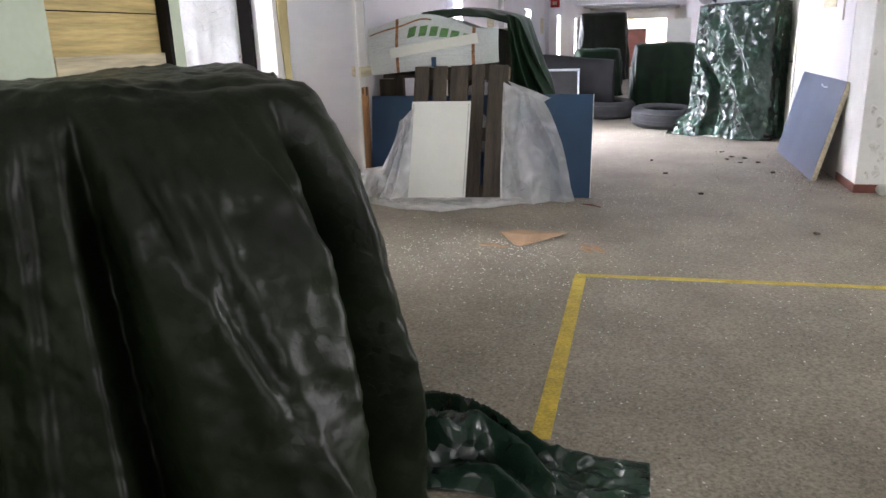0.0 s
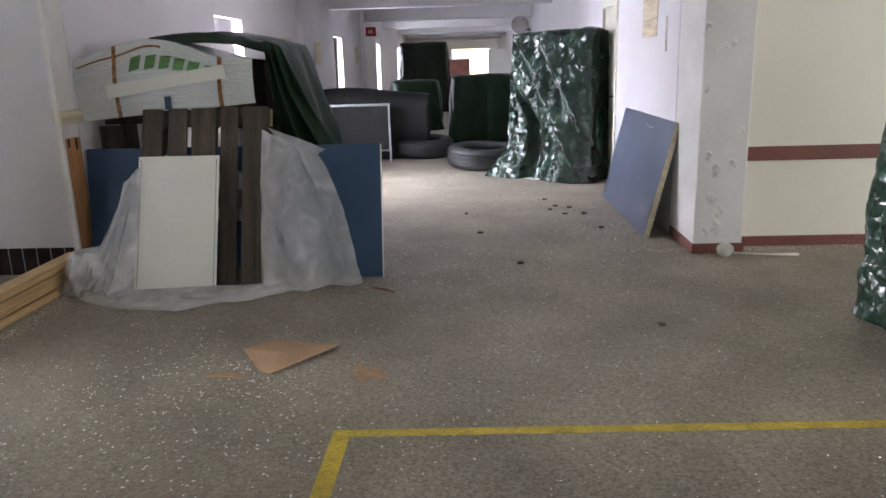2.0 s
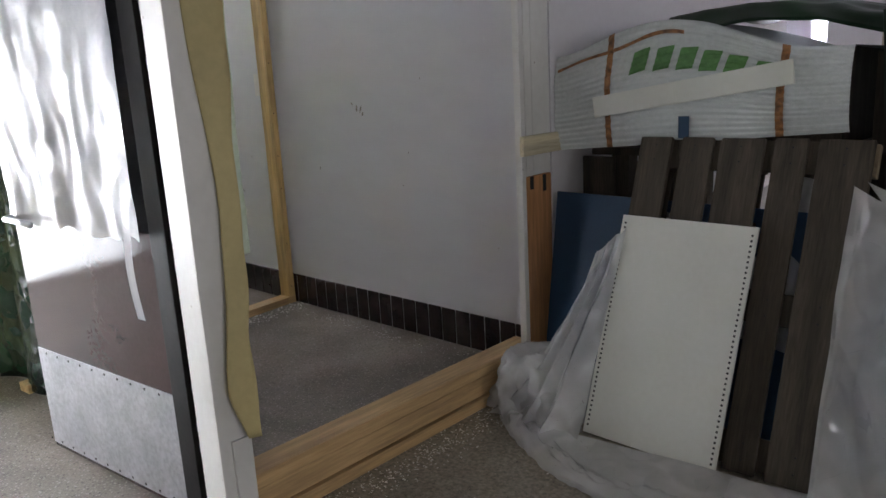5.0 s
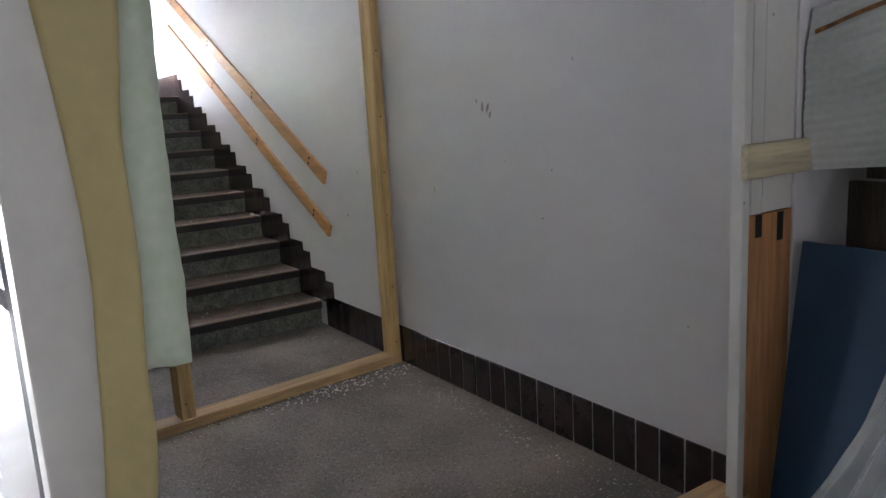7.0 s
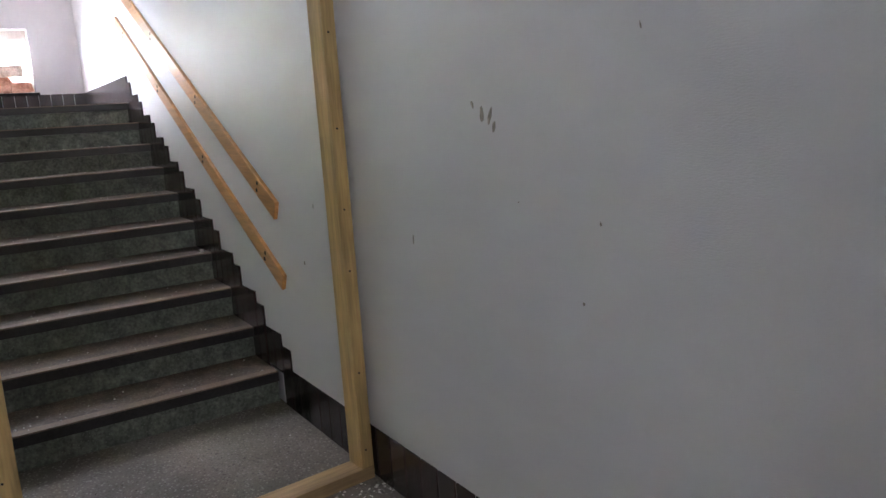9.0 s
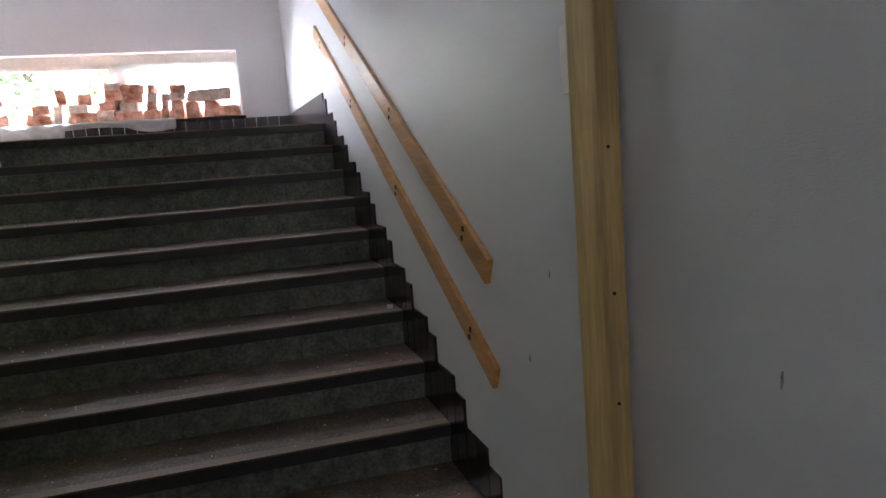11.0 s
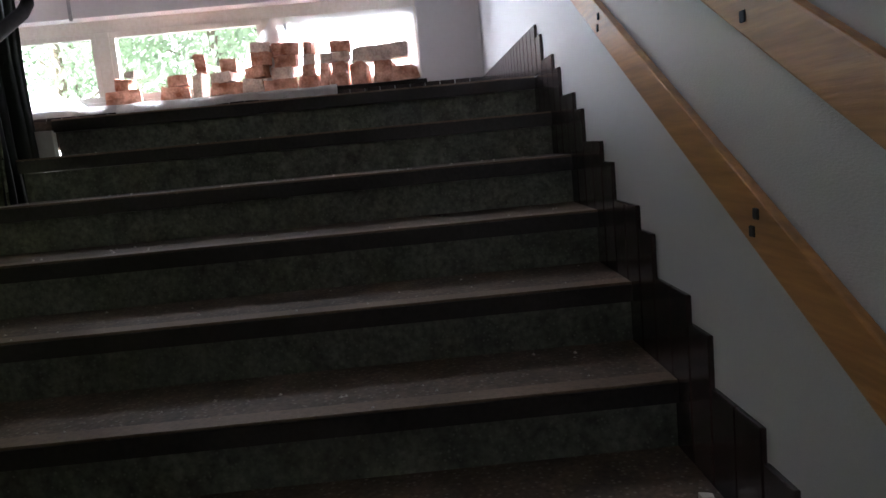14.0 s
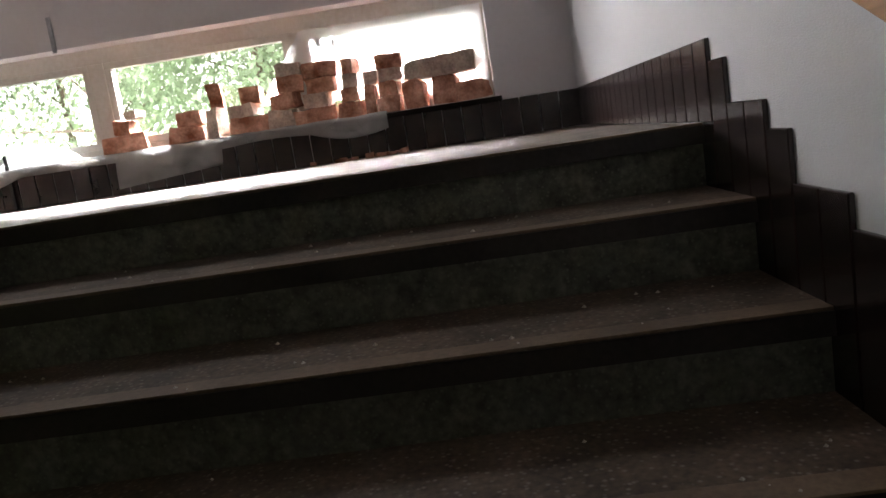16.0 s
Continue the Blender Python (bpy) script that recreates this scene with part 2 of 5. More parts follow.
dark_edge = material("dark_brown_edge", (0.009, 0.007, 0.0065), 0.6, spec=0.15, scale=10, vary=0.3, bump=0.08)
red_mat = material("red_sign", (0.6, 0.02, 0.02), 0.5, vary=0.1, bump=0)
beige = material("peeling_beige_board", (0.5, 0.42, 0.2), 0.6, scale=3, vary=0.1, fine=40, fine_vary=0.03, bump=0.06)
green_wall = material("mint_plasterboard", (0.68, 0.77, 0.62), 0.6, scale=2, vary=0.06, fine=40, bump=0.06)
brick_mat = material("old_red_brick", (0.45, 0.155, 0.075), 0.85, scale=12, vary=0.35, fine=70, fine_vary=0.15, bump=0.4, second=(0.62, 0.36, 0.27))
brick_pale = material("mortar_covered_brick", (0.6, 0.47, 0.4), 0.9, scale=14, vary=0.3, fine=70, fine_vary=0.15, bump=0.4)
frame_mat = material("white_window_paint", (0.75, 0.72, 0.66), 0.5, scale=3, vary=0.08, fine=40, bump=0.05)
wrap_mat = material("ribbed_white_wrapping", (0.6, 0.63, 0.62), 0.35, scale=2, vary=0.12, fine=50, fine_vary=0.06, bump=0.05)
wrap_green = material("printed_green_ink", (0.1, 0.24, 0.07), 0.45, scale=6, vary=0.2, bump=0)
rust = material("rusty_brown_strap", (0.25, 0.11, 0.035), 0.6, scale=40, vary=0.6, fine=90, bump=0.1)
chip_mat = material("white_chips", (0.78, 0.76, 0.7), 0.8, vary=0.2, bump=0)
disc_mat = material("dull_grey_disc", (0.2, 0.19, 0.19), 0.7, scale=9, vary=0.2, bump=0.05)
flake_mat = material("bared_plaster", (0.62, 0.6, 0.56), 0.85, scale=20, vary=0.25, bump=0.3)
scuff_mat = material("brown_scuff", (0.33, 0.305, 0.27), 0.8, scale=90, vary=0.4, bump=0)
dark_chip = material("dark_chips", (0.06, 0.045, 0.035), 0.8, vary=0.3, bump=0)
bark = material("bark", (0.2, 0.15, 0.11), 0.9, scale=5, vary=0.4, bump=0.5)
grass_mat = material("grass", (0.07, 0.12, 0.03), 0.9, scale=2, vary=0.4, bump=0.3)


def sheet_material(name, base, transmission, rough, creases, translucent=0.5, vary=0.1, stretch=(1, 1, 1), fine=60):
    """Thin plastic film that lets light through."""
    m = crumple(material(name, base, rough, scale=4, vary=vary, fine=fine, fine_vary=0.04 + 0.3 * (vary > 0.2), bump=0.02, stretch=stretch), creases, 0.5, 0.02)
    nt, bsdf = nodes_of(m)
    out = nt.nodes["Material Output"]
    tr = nt.nodes.new("ShaderNodeBsdfTranslucent")
    nt.links.new(bsdf.inputs["Base Color"].links[0].from_socket, tr.inputs["Color"])
    clear = nt.nodes.new("ShaderNodeBsdfTransparent")
    a, b = nt.nodes.new("ShaderNodeMixShader"), nt.nodes.new("ShaderNodeMixShader")
    a.inputs[0].default_value, b.inputs[0].default_value = translucent, transmission
    nt.links.new(bsdf.outputs[0], a.inputs[1])
    nt.links.new(tr.outputs[0], a.inputs[2])
    nt.links.new(a.outputs[0], b.inputs[1])
    nt.links.new(clear.outputs[0], b.inputs[2])
    nt.links.new(b.outputs[0], out.inputs["Surface"])
    return m


film_mat = facets(sheet_material("milky_plastic_film", (0.93, 0.94, 0.92), 0.42, 0.14, 3, 0.3), (5, 13), 0.4)
backlit_film = facets(sheet_material("backlit_white_film", (0.95, 0.95, 0.94), 0.2, 0.3, 3, 0.85), (5, 12), 0.1)
nodes_of(film_mat)[1].inputs["Specular IOR Level"].default_value = 0.9


def cloudy(m, scale, low, high):
    """Film that is clearer in some places and milky along its creases."""
    nt, bsdf = nodes_of(m)
    mixer = nt.nodes["Material Output"].inputs["Surface"].links[0].from_node
    tc, n, r = nt.nodes.new("ShaderNodeTexCoord"), nt.nodes.new("ShaderNodeTexNoise"), nt.nodes.new("ShaderNodeMapRange")
    n.noise_type = "RIDGED_MULTIFRACTAL"
    n.inputs["Scale"].default_value, n.inputs["Detail"].default_value, n.inputs["Distortion"].default_value = scale, 3, 0.8
    r.inputs["From Min"].default_value, r.inputs["From Max"].default_value = 0.0, 0.9
    r.inputs["To Min"].default_value, r.inputs["To Max"].default_value = high, low
    nt.links.new(tc.outputs["Object"], n.inputs["Vector"])
    nt.links.new(n.outputs["Fac"], r.inputs["Value"])
    nt.links.new(r.outputs["Result"], mixer.inputs[0])
    return m


cloudy(film_mat, 6.0, 0.06, 0.48)
silver_film = facets(sheet_material("silvery_plastic_film", (0.54, 0.54, 0.58), 0.12, 0.32, 4, 0.22), (6, 14), 0.1)
curtain_mat = facets(sheet_material("backlit_green_tarpaulin", (0.23, 0.25, 0.135), 0.0, 0.2, 6, 0.5, vary=0.3, stretch=(2.0, 1, 14), fine=20), (6, 14), 2.2, (1.6, 1.0, 0.6))
nodes_of(curtain_mat)[1].inputs["Specular IOR Level"].default_value = 0.8
leaf_mat = sheet_material("leaves", (0.46, 0.56, 0.38), 0.0, 0.5, 20, 0.6)

glass = bpy.data.materials.new("window_glass")
glass.use_nodes = True
gnt, gb = nodes_of(glass)
gclear = gnt.nodes.new("ShaderNodeBsdfTransparent")
ggloss = gnt.nodes.new("ShaderNodeBsdfGlossy")
ggloss.inputs["Roughness"].default_value = 0.03
gfres, gmix = gnt.nodes.new("ShaderNodeFresnel"), gnt.nodes.new("ShaderNodeMixShader")
gnt.links.new(gfres.outputs[0], gmix.inputs[0])
gnt.links.new(gclear.outputs[0], gmix.inputs[1])
gnt.links.new(ggloss.outputs[0], gmix.inputs[2])
gnt.links.new(gmix.outputs[0], gnt.nodes["Material Output"].inputs["Surface"])

# ---- building tools ----


def box(bm, x0, x1, y0, y1, z0, z1, m=None):
    vs = [bm.verts.new((m @ Vector((x, y, z))) if m else (x, y, z)) for x in (x0, x1) for y in (y0, y1) for z in (z0, z1)]
    for f in ((0, 1, 3, 2), (4, 6, 7, 5), (0, 4, 5, 1), (2, 3, 7, 6), (0, 2, 6, 4), (1, 5, 7, 3)):
        bm.faces.new([vs[i] for i in f])
    return bm


def made(*boxes, bevel=0.0, m=None):
    bm = bmesh.new()
    for b in boxes:
        box(bm, *b, m=m)
    if bevel:
        bmesh.ops.bevel(bm, geom=list(bm.edges), offset=bevel, segments=2, affect="EDGES", profile=0.6)
    return bm


def mesh_object(name, bm, mat, parent=None, label="", smooth=False):
    bmesh.ops.recalc_face_normals(bm, faces=list(bm.faces))
    me = bpy.data.meshes.new(name)
    bm.to_mesh(me)
    bm.free()
    me.materials.append(mat)
    if smooth:
        for p in me.polygons:
            p.use_smooth = True
    ob = new(name, me)
    if parent:
        ob.parent = parent
    if label:
        ob["label"] = label
    return ob


def part(name, bm, mat, parent, label="", smooth=False):
    return mesh_object(name, bm, mat, parent, label, smooth)


def thing(name, label, category, m=None, group="", kind=""):
    ob = new(name)
    ob.empty_display_size = 0.1
    if m:
        ob.matrix_world = m
    return tagged(ob, label, category, group, kind)


def structure(name, bm, mat, label, category):
    return tagged(mesh_object(name, bm, mat), label, category, "", "structure")


def slab_with_holes(axis, a0, a1, u0, u1, z0, z1, holes=()):
    """A wall of thickness a0..a1 across the given axis, with openings (u0, u1, z0, z1)."""
    us = sorted({u0, u1, *[h[0] for h in holes], *[h[1] for h in holes]})
    zs = sorted({z0, z1, *[h[2] for h in holes], *[h[3] for h in holes]})
    bm = bmesh.new()
    verts = {}

    def v(a, u, z):
        key = (a, u, z)
        if key not in verts:
            verts[key] = bm.verts.new((a, u, z) if axis == "x" else (u, a, z))
        return verts[key]

    def solid(i, j):
        if not (0 <= i < len(us) - 1 and 0 <= j < len(zs) - 1):
            return False
        uc, zc = (us[i] + us[i + 1]) / 2, (zs[j] + zs[j + 1]) / 2
        return not any(h[0] < uc < h[1] and h[2] < zc < h[3] for h in holes)

    for i in range(len(us) - 1):
        for j in range(len(zs) - 1):
            if not solid(i, j):
                continue
            p, q, r, s = us[i], us[i + 1], zs[j], zs[j + 1]
            for a in (a0, a1):
                bm.faces.new([v(a, p, r), v(a, q, r), v(a, q, s), v(a, p, s)])
            for di, dj, e in ((-1, 0, ((p, r), (p, s))), (1, 0, ((q, r), (q, s))), (0, -1, ((p, r), (q, r))), (0, 1, ((p, s), (q, s)))):
                if not solid(i + di, j + dj):
                    (ua, za), (ub, zb) = e
                    bm.faces.new([v(a0, ua, za), v(a0, ub, zb), v(a1, ub, zb), v(a1, ua, za)])
    return bm


def surface(func, nu, nv, closed=False):
    """A sheet through func(u, v), u and v from 0 to 1."""
    bm = bmesh.new()
    rows = [[bm.verts.new(func(i / nu, j / nv)) for i in range(nu if closed else nu + 1)] for j in range(nv + 1)]
    for j in range(nv):
        for i in range(nu):
            k = (i + 1) % nu if closed else i + 1
            bm.faces.new([rows[j][i], rows[j][k], rows[j + 1][k], rows[j + 1][i]])
    return bm


def tube(points, radius, sides=10):
    """A round bar along points."""
    bm = bmesh.new()
    pts = [Vector(p) for p in points]
    rings = []
    for i, p in enumerate(pts):
        d = (pts[min(i + 1, len(pts) - 1)] - pts[max(i - 1, 0)]).normalized()
        side = d.cross(Vector((0, 0, 1)) if abs(d.z) < 0.9 else Vector((1, 0, 0))).normalized()
        up = side.cross(d)
        r = radius[i] if isinstance(radius, (list, tuple)) else radius
        rings.append([bm.verts.new(p + r * (math.cos(k * math.tau / sides) * side + math.sin(k * math.tau / sides) * up)) for k in range(sides)])
    for a, b in zip(rings, rings[1:]):
        for k in range(sides):
            bm.faces.new([a[k], a[(k + 1) % sides], b[(k + 1) % sides], b[k]])
    bm.faces.new(rings[0])
    bm.faces.new(rings[-1])
    return bm


def lathe(profile, sides=48):
    """A closed ring turned about z from (radius, height) points."""
    n = len(profile)
    return_bm = bmesh.new()
    rows = [[return_bm.verts.new((r * math.cos(k * math.tau / sides), r * math.sin(k * math.tau / sides), z)) for k in range(sides)] for r, z in profile]
    for j in range(n):
        for k in range(sides):
            a, b = rows[j], rows[(j + 1) % n]
            return_bm.faces.new([a[k], a[(k + 1) % sides], b[(k + 1) % sides], b[k]])
    return return_bm


def ridged(p, seed=0.0):
    return 1 - 2 * abs(noise.noise(Vector((p[0] + seed, p[1] - seed, p[2] + 2 * seed))))


def draped(hx, hy, h, flare, seed, folds=9, nu=150, nv=44, crush=0.02, power=5.0, tilt=0.0, fold_depth=0.05, fall_power=1.2, pleats=(), steps=()):
    """A sheet thrown over a block of half sizes hx, hy and height h: flat top, rounded shoulders, sides falling in folds."""
    def f(u, v):
        a = u * math.tau
        c, s = math.cos(a), math.sin(a)
        rr = (abs(c) ** power + abs(s) ** power) ** (-1 / power)
        if v < 0.3:
            k, z, fall = v / 0.3, h, 0.0
            k = k ** 0.8
        else:
            fall = (v - 0.3) / 0.7
            k, z = 1.0, h * (1 - fall)
        wave = noise.noise(Vector((folds * c / 2 + seed, folds * s / 2, 0.35 * fall + seed)))
        wave2 = noise.noise(Vector((folds * c + seed * 2, folds * s, 0.8 * fall)))
        lean_a = a + 0.45 * fall * math.sin(3 * a + seed)
        crease = ridged(Vector((folds * 0.7 * math.cos(lean_a), folds * 0.7 * math.sin(lean_a), 0.5 * fall)), seed)
        out = flare * fall ** fall_power * (0.85 + 0.9 * wave) + 0.05 * fall ** 0.7 * wave2 + 0.05 * wave * min(1, fall * 4) + fold_depth * min(1, fall * 2.5) * (crease - 0.4)
        for at, wide, deep, slant in pleats:
            away = abs((a - radians(at + slant * fall) + math.pi) % math.tau - math.pi) / radians(wide * (0.5 + 0.7 * fall))
            out -= deep * max(0, 1 - away) ** 1.3 * min(1, fall * 3) * (0.6 + 0.6 * fall)
        for at, slant, wide, high in steps:
            away = (math.degrees(a) - at - slant * fall + 180) % 360 - 180
            share = away / wide
            if -0.16 < share < 1:
                out += high * (1 - share if share > 0 else 1 + share / 0.16) * min(1, fall * 5) * (1 - 0.5 * fall)
        x, y = rr * c * (hx * k + out), rr * s * (hy * k + out)
        shoulder = 0.03 * max(0, k - 0.86) * 7 * (1 if v < 0.3 else max(0, 1 - fall * 6))
        z = z - shoulder + tilt * x * (1 - fall)
        p = Vector((x, y, z))
        cr = crush * ridged(p * 4, seed) + crush * 0.6 * ridged(p * 9, seed + 3) + crush * 0.35 * ridged(p * 19, seed + 5)
        p += Vector((c, s, 0)) * cr * (0.3 + 0.7 * min(1, fall * 3)) + Vector((0, 0, 1)) * cr * (1 - min(1, fall * 3))
        if v < 0.3:
            p.z += 0.03 * noise.noise(p * 2.5)
        p.z = max(p.z, 0.006 + 0.02 * abs(wave2) * (1 if fall > 0.98 else 0))
        return p
    return surface(f, nu, nv, True)


def flat_poly(points, z0, z1):
    """A flat piece with the outline points, between two heights."""
    bm = bmesh.new()
    lo = [bm.verts.new((x, y, z0)) for x, y in points]
    hi = [bm.verts.new((x, y, z1)) for x, y in points]
    bm.faces.new(lo)
    bm.faces.new(hi)
    for i in range(len(points)):
        k = (i + 1) % len(points)
        bm.faces.new([lo[i], lo[k], hi[k], hi[i]])
    return bm


def solidify(ob, thickness):
    mod = ob.modifiers.new("thickness", "SOLIDIFY")
    mod.thickness = thickness
    return ob


# ---- structure ----
WALL_L, WALL_R, STAIR_Y = -2.668, 1.72, 7.02
TOP = 2.8
RISE, GOING, FIRST = 0.1564, 0.3127, -5.80
STEP_L = 5.045
LAND_X, WIN_X = FIRST - 9 * GOING, -10.787
LAND_Z = 10 * RISE

structure("floor", made((-2.668, 8.0, -4.2, 46.0, -0.2, 0.0)), floor_mat, "dusty grey-brown concrete floor strewn with white chips", "floor")
structure("floor_lobby", made((-10.787, -2.668, 2.4, 7.2, -0.2, 0.0)), lobby_floor_mat, "dusty grey terrazzo floor of the stair lobby", "floor")

doors_left = [(10.15, 11.15), (17.4, 18.4), (24.3, 25.4), (31.0, 32.0)]
structure("wall_west", slab_with_holes("x", -2.79, WALL_L, 7.035, 46.0, 0.0, TOP, [(a, b, 0.0, 2.0) for a, b in doors_left]), plaster, "white painted corridor wall with open doorways", "wall")
structure("wall_west_hall", slab_with_holes("x", -2.79, WALL_L, -4.2, 4.02, 0.0, TOP, [(3.02, 3.92, 0.0, 2.05)]), pale_green, "pale green painted wall beside the boarded doorway", "wall")
structure("wall_lintel", made((-2.785, -2.672, 4.02, 6.93, 2.35, TOP)), plaster, "white plaster lintel above the openings", "wall")
structure("wall_stair", made((-10.787, -2.705, STAIR_Y, 7.2, 0.0, 5.2)), wallpaper, "grey-white textured wallpaper wall beside the stairs", "wall")
structure("wall_window", slab_with_holes("x", -11.05, WIN_X, 2.4, 7.2, 0.0, 5.2, [(3.0, 6.587, 1.785, 2.385)]), plaster, "white painted wall round the low stair window", "wall")
structure("wall_stair_south", made((-10.787, -2.79, 2.25, 2.4, 0.0, 5.2)), plaster, "white painted wall of the stairwell", "wall")
structure("ceiling_stair", made((-11.05, -2.67, 2.25, 7.2, 5.2, 5.35)), ceiling_mat, "white stairwell ceiling", "ceiling")
structure("wall_upper", made((-2.79, -2.672, 2.25, 7.2, TOP + 0.005, 5.2)), plaster, "white wall over the lobby openings", "wall")
structure("wall_east", slab_with_holes("x", WALL_R, 1.85, 7.9, 46.0, 0.0, TOP, [(10.35, 11.3, 0.0, 2.08)]), plaster, "white painted corridor wall", "wall")
structure("wall_recess", made((2.08, 8.0, 7.47, 7.65, 0.0, TOP)), cream, "cream painted wall with a brown stripe", "wall")
structure("pier", made((1.722, 2.08, 7.27, 7.9, 0.0, TOP), bevel=0.012), worn_white, "white pier with chipped and peeling paint", "pier")
structure("wall_east_hall", slab_with_holes("x", 8.0, 8.15, -4.2, 7.65, 0.0, TOP, []), plaster, "white painted hall wall", "wall")
structure("wall_south", made((-2.79, 8.15, -4.35, -4.2, 0.0, TOP)), plaster, "white painted hall wall", "wall")
structure("wall_north", slab_with_holes("y", 46.0, 46.15, -2.79, 1.85, 0.0, TOP, [(-0.9, 1.3, 0.7, 2.1)]), plaster, "far corridor end wall with a window", "wall")
structure("ceiling", made((-2.79, 8.15, -4.35, 46.15, TOP, TOP + 0.2)), ceiling_mat, "white painted corridor ceiling", "ceiling")
for i in range(7):
    y = 12.3 + 4.7 * i
    structure("beam", made((WALL_L, WALL_R, y, y + 0.35, 2.5, TOP), bevel=0.01), ceiling_mat, "white painted ceiling beam across the corridor", "beam")
for y in (14.1, 21.3):
    structure("pilaster", made((WALL_L, WALL_L + 0.1, y, y + 0.3, 0.0, TOP)), plaster, "white pilaster on the corridor wall", "pilaster")
structure("baseboard", made((2.09, 8.0, 7.45, 7.47, 0.0, 0.075)), brown_paint, "brown painted skirting board", "baseboard")
structure("stripe_trim", made((2.083, 8.0, 7.455, 7.47, 0.655, 0.76)), brown_paint, "brown painted guard rail board", "trim")
structure("pier_baseboard", made((1.712, 2.09, 7.258, 7.27, 0.0, 0.075), (1.712, 1.722, 7.27, 7.9, 0.0, 0.075)), brown_paint, "brown painted skirting round the pier", "baseboard")
for a, b in doors_left:
    y = (a + b) / 2
    structure("side_room", slab_with_holes("x", -5.6, -5.5, y - 1.6, y + 1.6, 0, TOP, []), plaster, "bright side room wall", "wall")
    structure("side_room_wall", made((-5.5, -2.79, y - 1.7, y - 1.6, 0, TOP), (-5.5, -2.79, y + 1.6, y + 1.7, 0, TOP)), plaster, "bright side room wall", "wall")
    structure("side_room_floor", made((-5.5, -2.668, y - 1.6, y + 1.6, -0.2, -0.002)), floor_mat, "side room floor", "floor")
    structure("side_room_ceiling", made((-5.6, -2.79, y - 1.7, y + 1.7, TOP, TOP + 0.1)), ceiling_mat, "side room ceiling", "ceiling")


# ---- stairs ----
stairs = thing("stairs", "dark green terrazzo staircase with dusty treads", "stairs", kind="structure")
for k in range(1, 11):
    x, z = FIRST - (k - 1) * GOING, k * RISE
    back = x - GOING - 0.03 if k < 10 else WIN_X
    part("riser", made((x - 0.02 - 0.2, x - 0.02, STEP_L + 0.01, STAIR_Y - 0.012, max(0, z - RISE - 0.1), z - 0.052)), riser_mat, stairs)
    part("tread", made((back, x - 0.004, STEP_L, STAIR_Y - 0.012, z - 0.006, z)), tread_mat, stairs)
    if k == 10:
        part("landing", made((WIN_X, x - 0.04, 2.4, STEP_L - 0.002, z - 0.12, z - 0.001)), tread_mat, stairs)
    part("nosing_strip", made((x - 0.06, x - 0.001, STEP_L + 0.001, STAIR_Y - 0.013, z - 0.004, z + 0.0015), bevel=0.001), strip_mat, stairs, "worn brown nosing strip, lightened for its highlight")
    part("tread_edge", made((back, x, STEP_L, STAIR_Y - 0.012, z - 0.05, z - 0.006)), nose_mat, stairs)

# Unseen sloped slab, added to keep lamp light off the upper curtain.
shade_slab = bmesh.new()
box(shade_slab, 0, 3.6, 2.42, 4.6, -0.16, 0.0, Matrix.Translation((-8.6, 0, 1.56)) @ Matrix.Rotation(-math.atan2(RISE, GOING), 4, "Y"))
structure("return_flight", shade_slab, plaster, "unseen slab added like a return flight to shade the upper curtain", "stairs")

# ---- stair wall fittings ----


def tile_mesh(w, h, t):
    bm = made((-w / 2, w / 2, -t, 0, 0, h))
    bmesh.ops.bevel(bm, geom=list(bm.edges), offset=0.002, segments=1, affect="EDGES")
    me = bpy.data.meshes.new("tile")
    bmesh.ops.recalc_face_normals(bm, faces=list(bm.faces))
    bm.to_mesh(me)
    bm.free()
    me.materials.append(brown_tile)
    return me



def wall_rail(label, x0, z0, x1, z1, width):
    """A board screwed along the stair wall."""
    rail = thing("handrail_board", label, "handrail", group="boards along the stair wall")
    length, slope = math.hypot(x1 - x0, z1 - z0), math.atan2(z1 - z0, x0 - x1)
    m = Matrix.Translation((x0, STAIR_Y - 0.011, z0)) @ Matrix.Rotation(slope, 4, "Y") @ pose(0, 0, 0)
    plank_part = part("board", made((-length, 0, -0.009, 0.01, -width, 0), bevel=0.004, m=m), varnish, rail)
    for k in range(4):
        d = 0.22 + k * (length - 0.5) / 3
        for dz in (0.3, 0.7):
            c = m @ Vector((-d, -0.009, -width * dz))
            part("screw", made((c.x - 0.009, c.x + 0.009, c.y - 0.003, c.y + 0.004, c.z - 0.009, c.z + 0.009), bevel=0.003), black_mat, plank_part)
    return rail


wall_rail("lower varnished pine board screwed along the stair wall", -5.57, 0.665, -8.61, 2.2, 0.08)
wall_rail("upper varnished pine board screwed along the stair wall", -5.575, 0.992, -8.62, 2.53, 0.088)

socket = thing("wall_socket", "white plastic double wall socket beside the timber post", "socket")
part("plate", made((-5.045, -4.96, STAIR_Y - 0.022, STAIR_Y, 1.415, 1.56), bevel=0.004), frame_mat, socket)
part("cover", made((-5.035, -4.97, STAIR_Y - 0.026, STAIR_Y - 0.0225, 1.43, 1.545), bevel=0.002), frame_mat, socket)
scuffs = [(-4.035, 1.32, 0.018, 0.05), (-4.0, 1.315, 0.016, 0.05), (-4.075, 1.345, 0.012, 0.024), (-3.985, 1.285, 0.016, 0.035), (-4.43, 0.95, 0.006, 0.028), (-3.68, 0.88, 0.009, 0.009), (-3.0, 0.59, 0.008, 0.008), (-3.5, 1.47, 0.005, 0.018), (-3.62, 1.07, 0.006, 0.012), (-3.9, 1.1, 0.005, 0.005), (-5.35, 0.75, 0.01, 0.02), (-5.2, 1.0, 0.004, 0.02)]
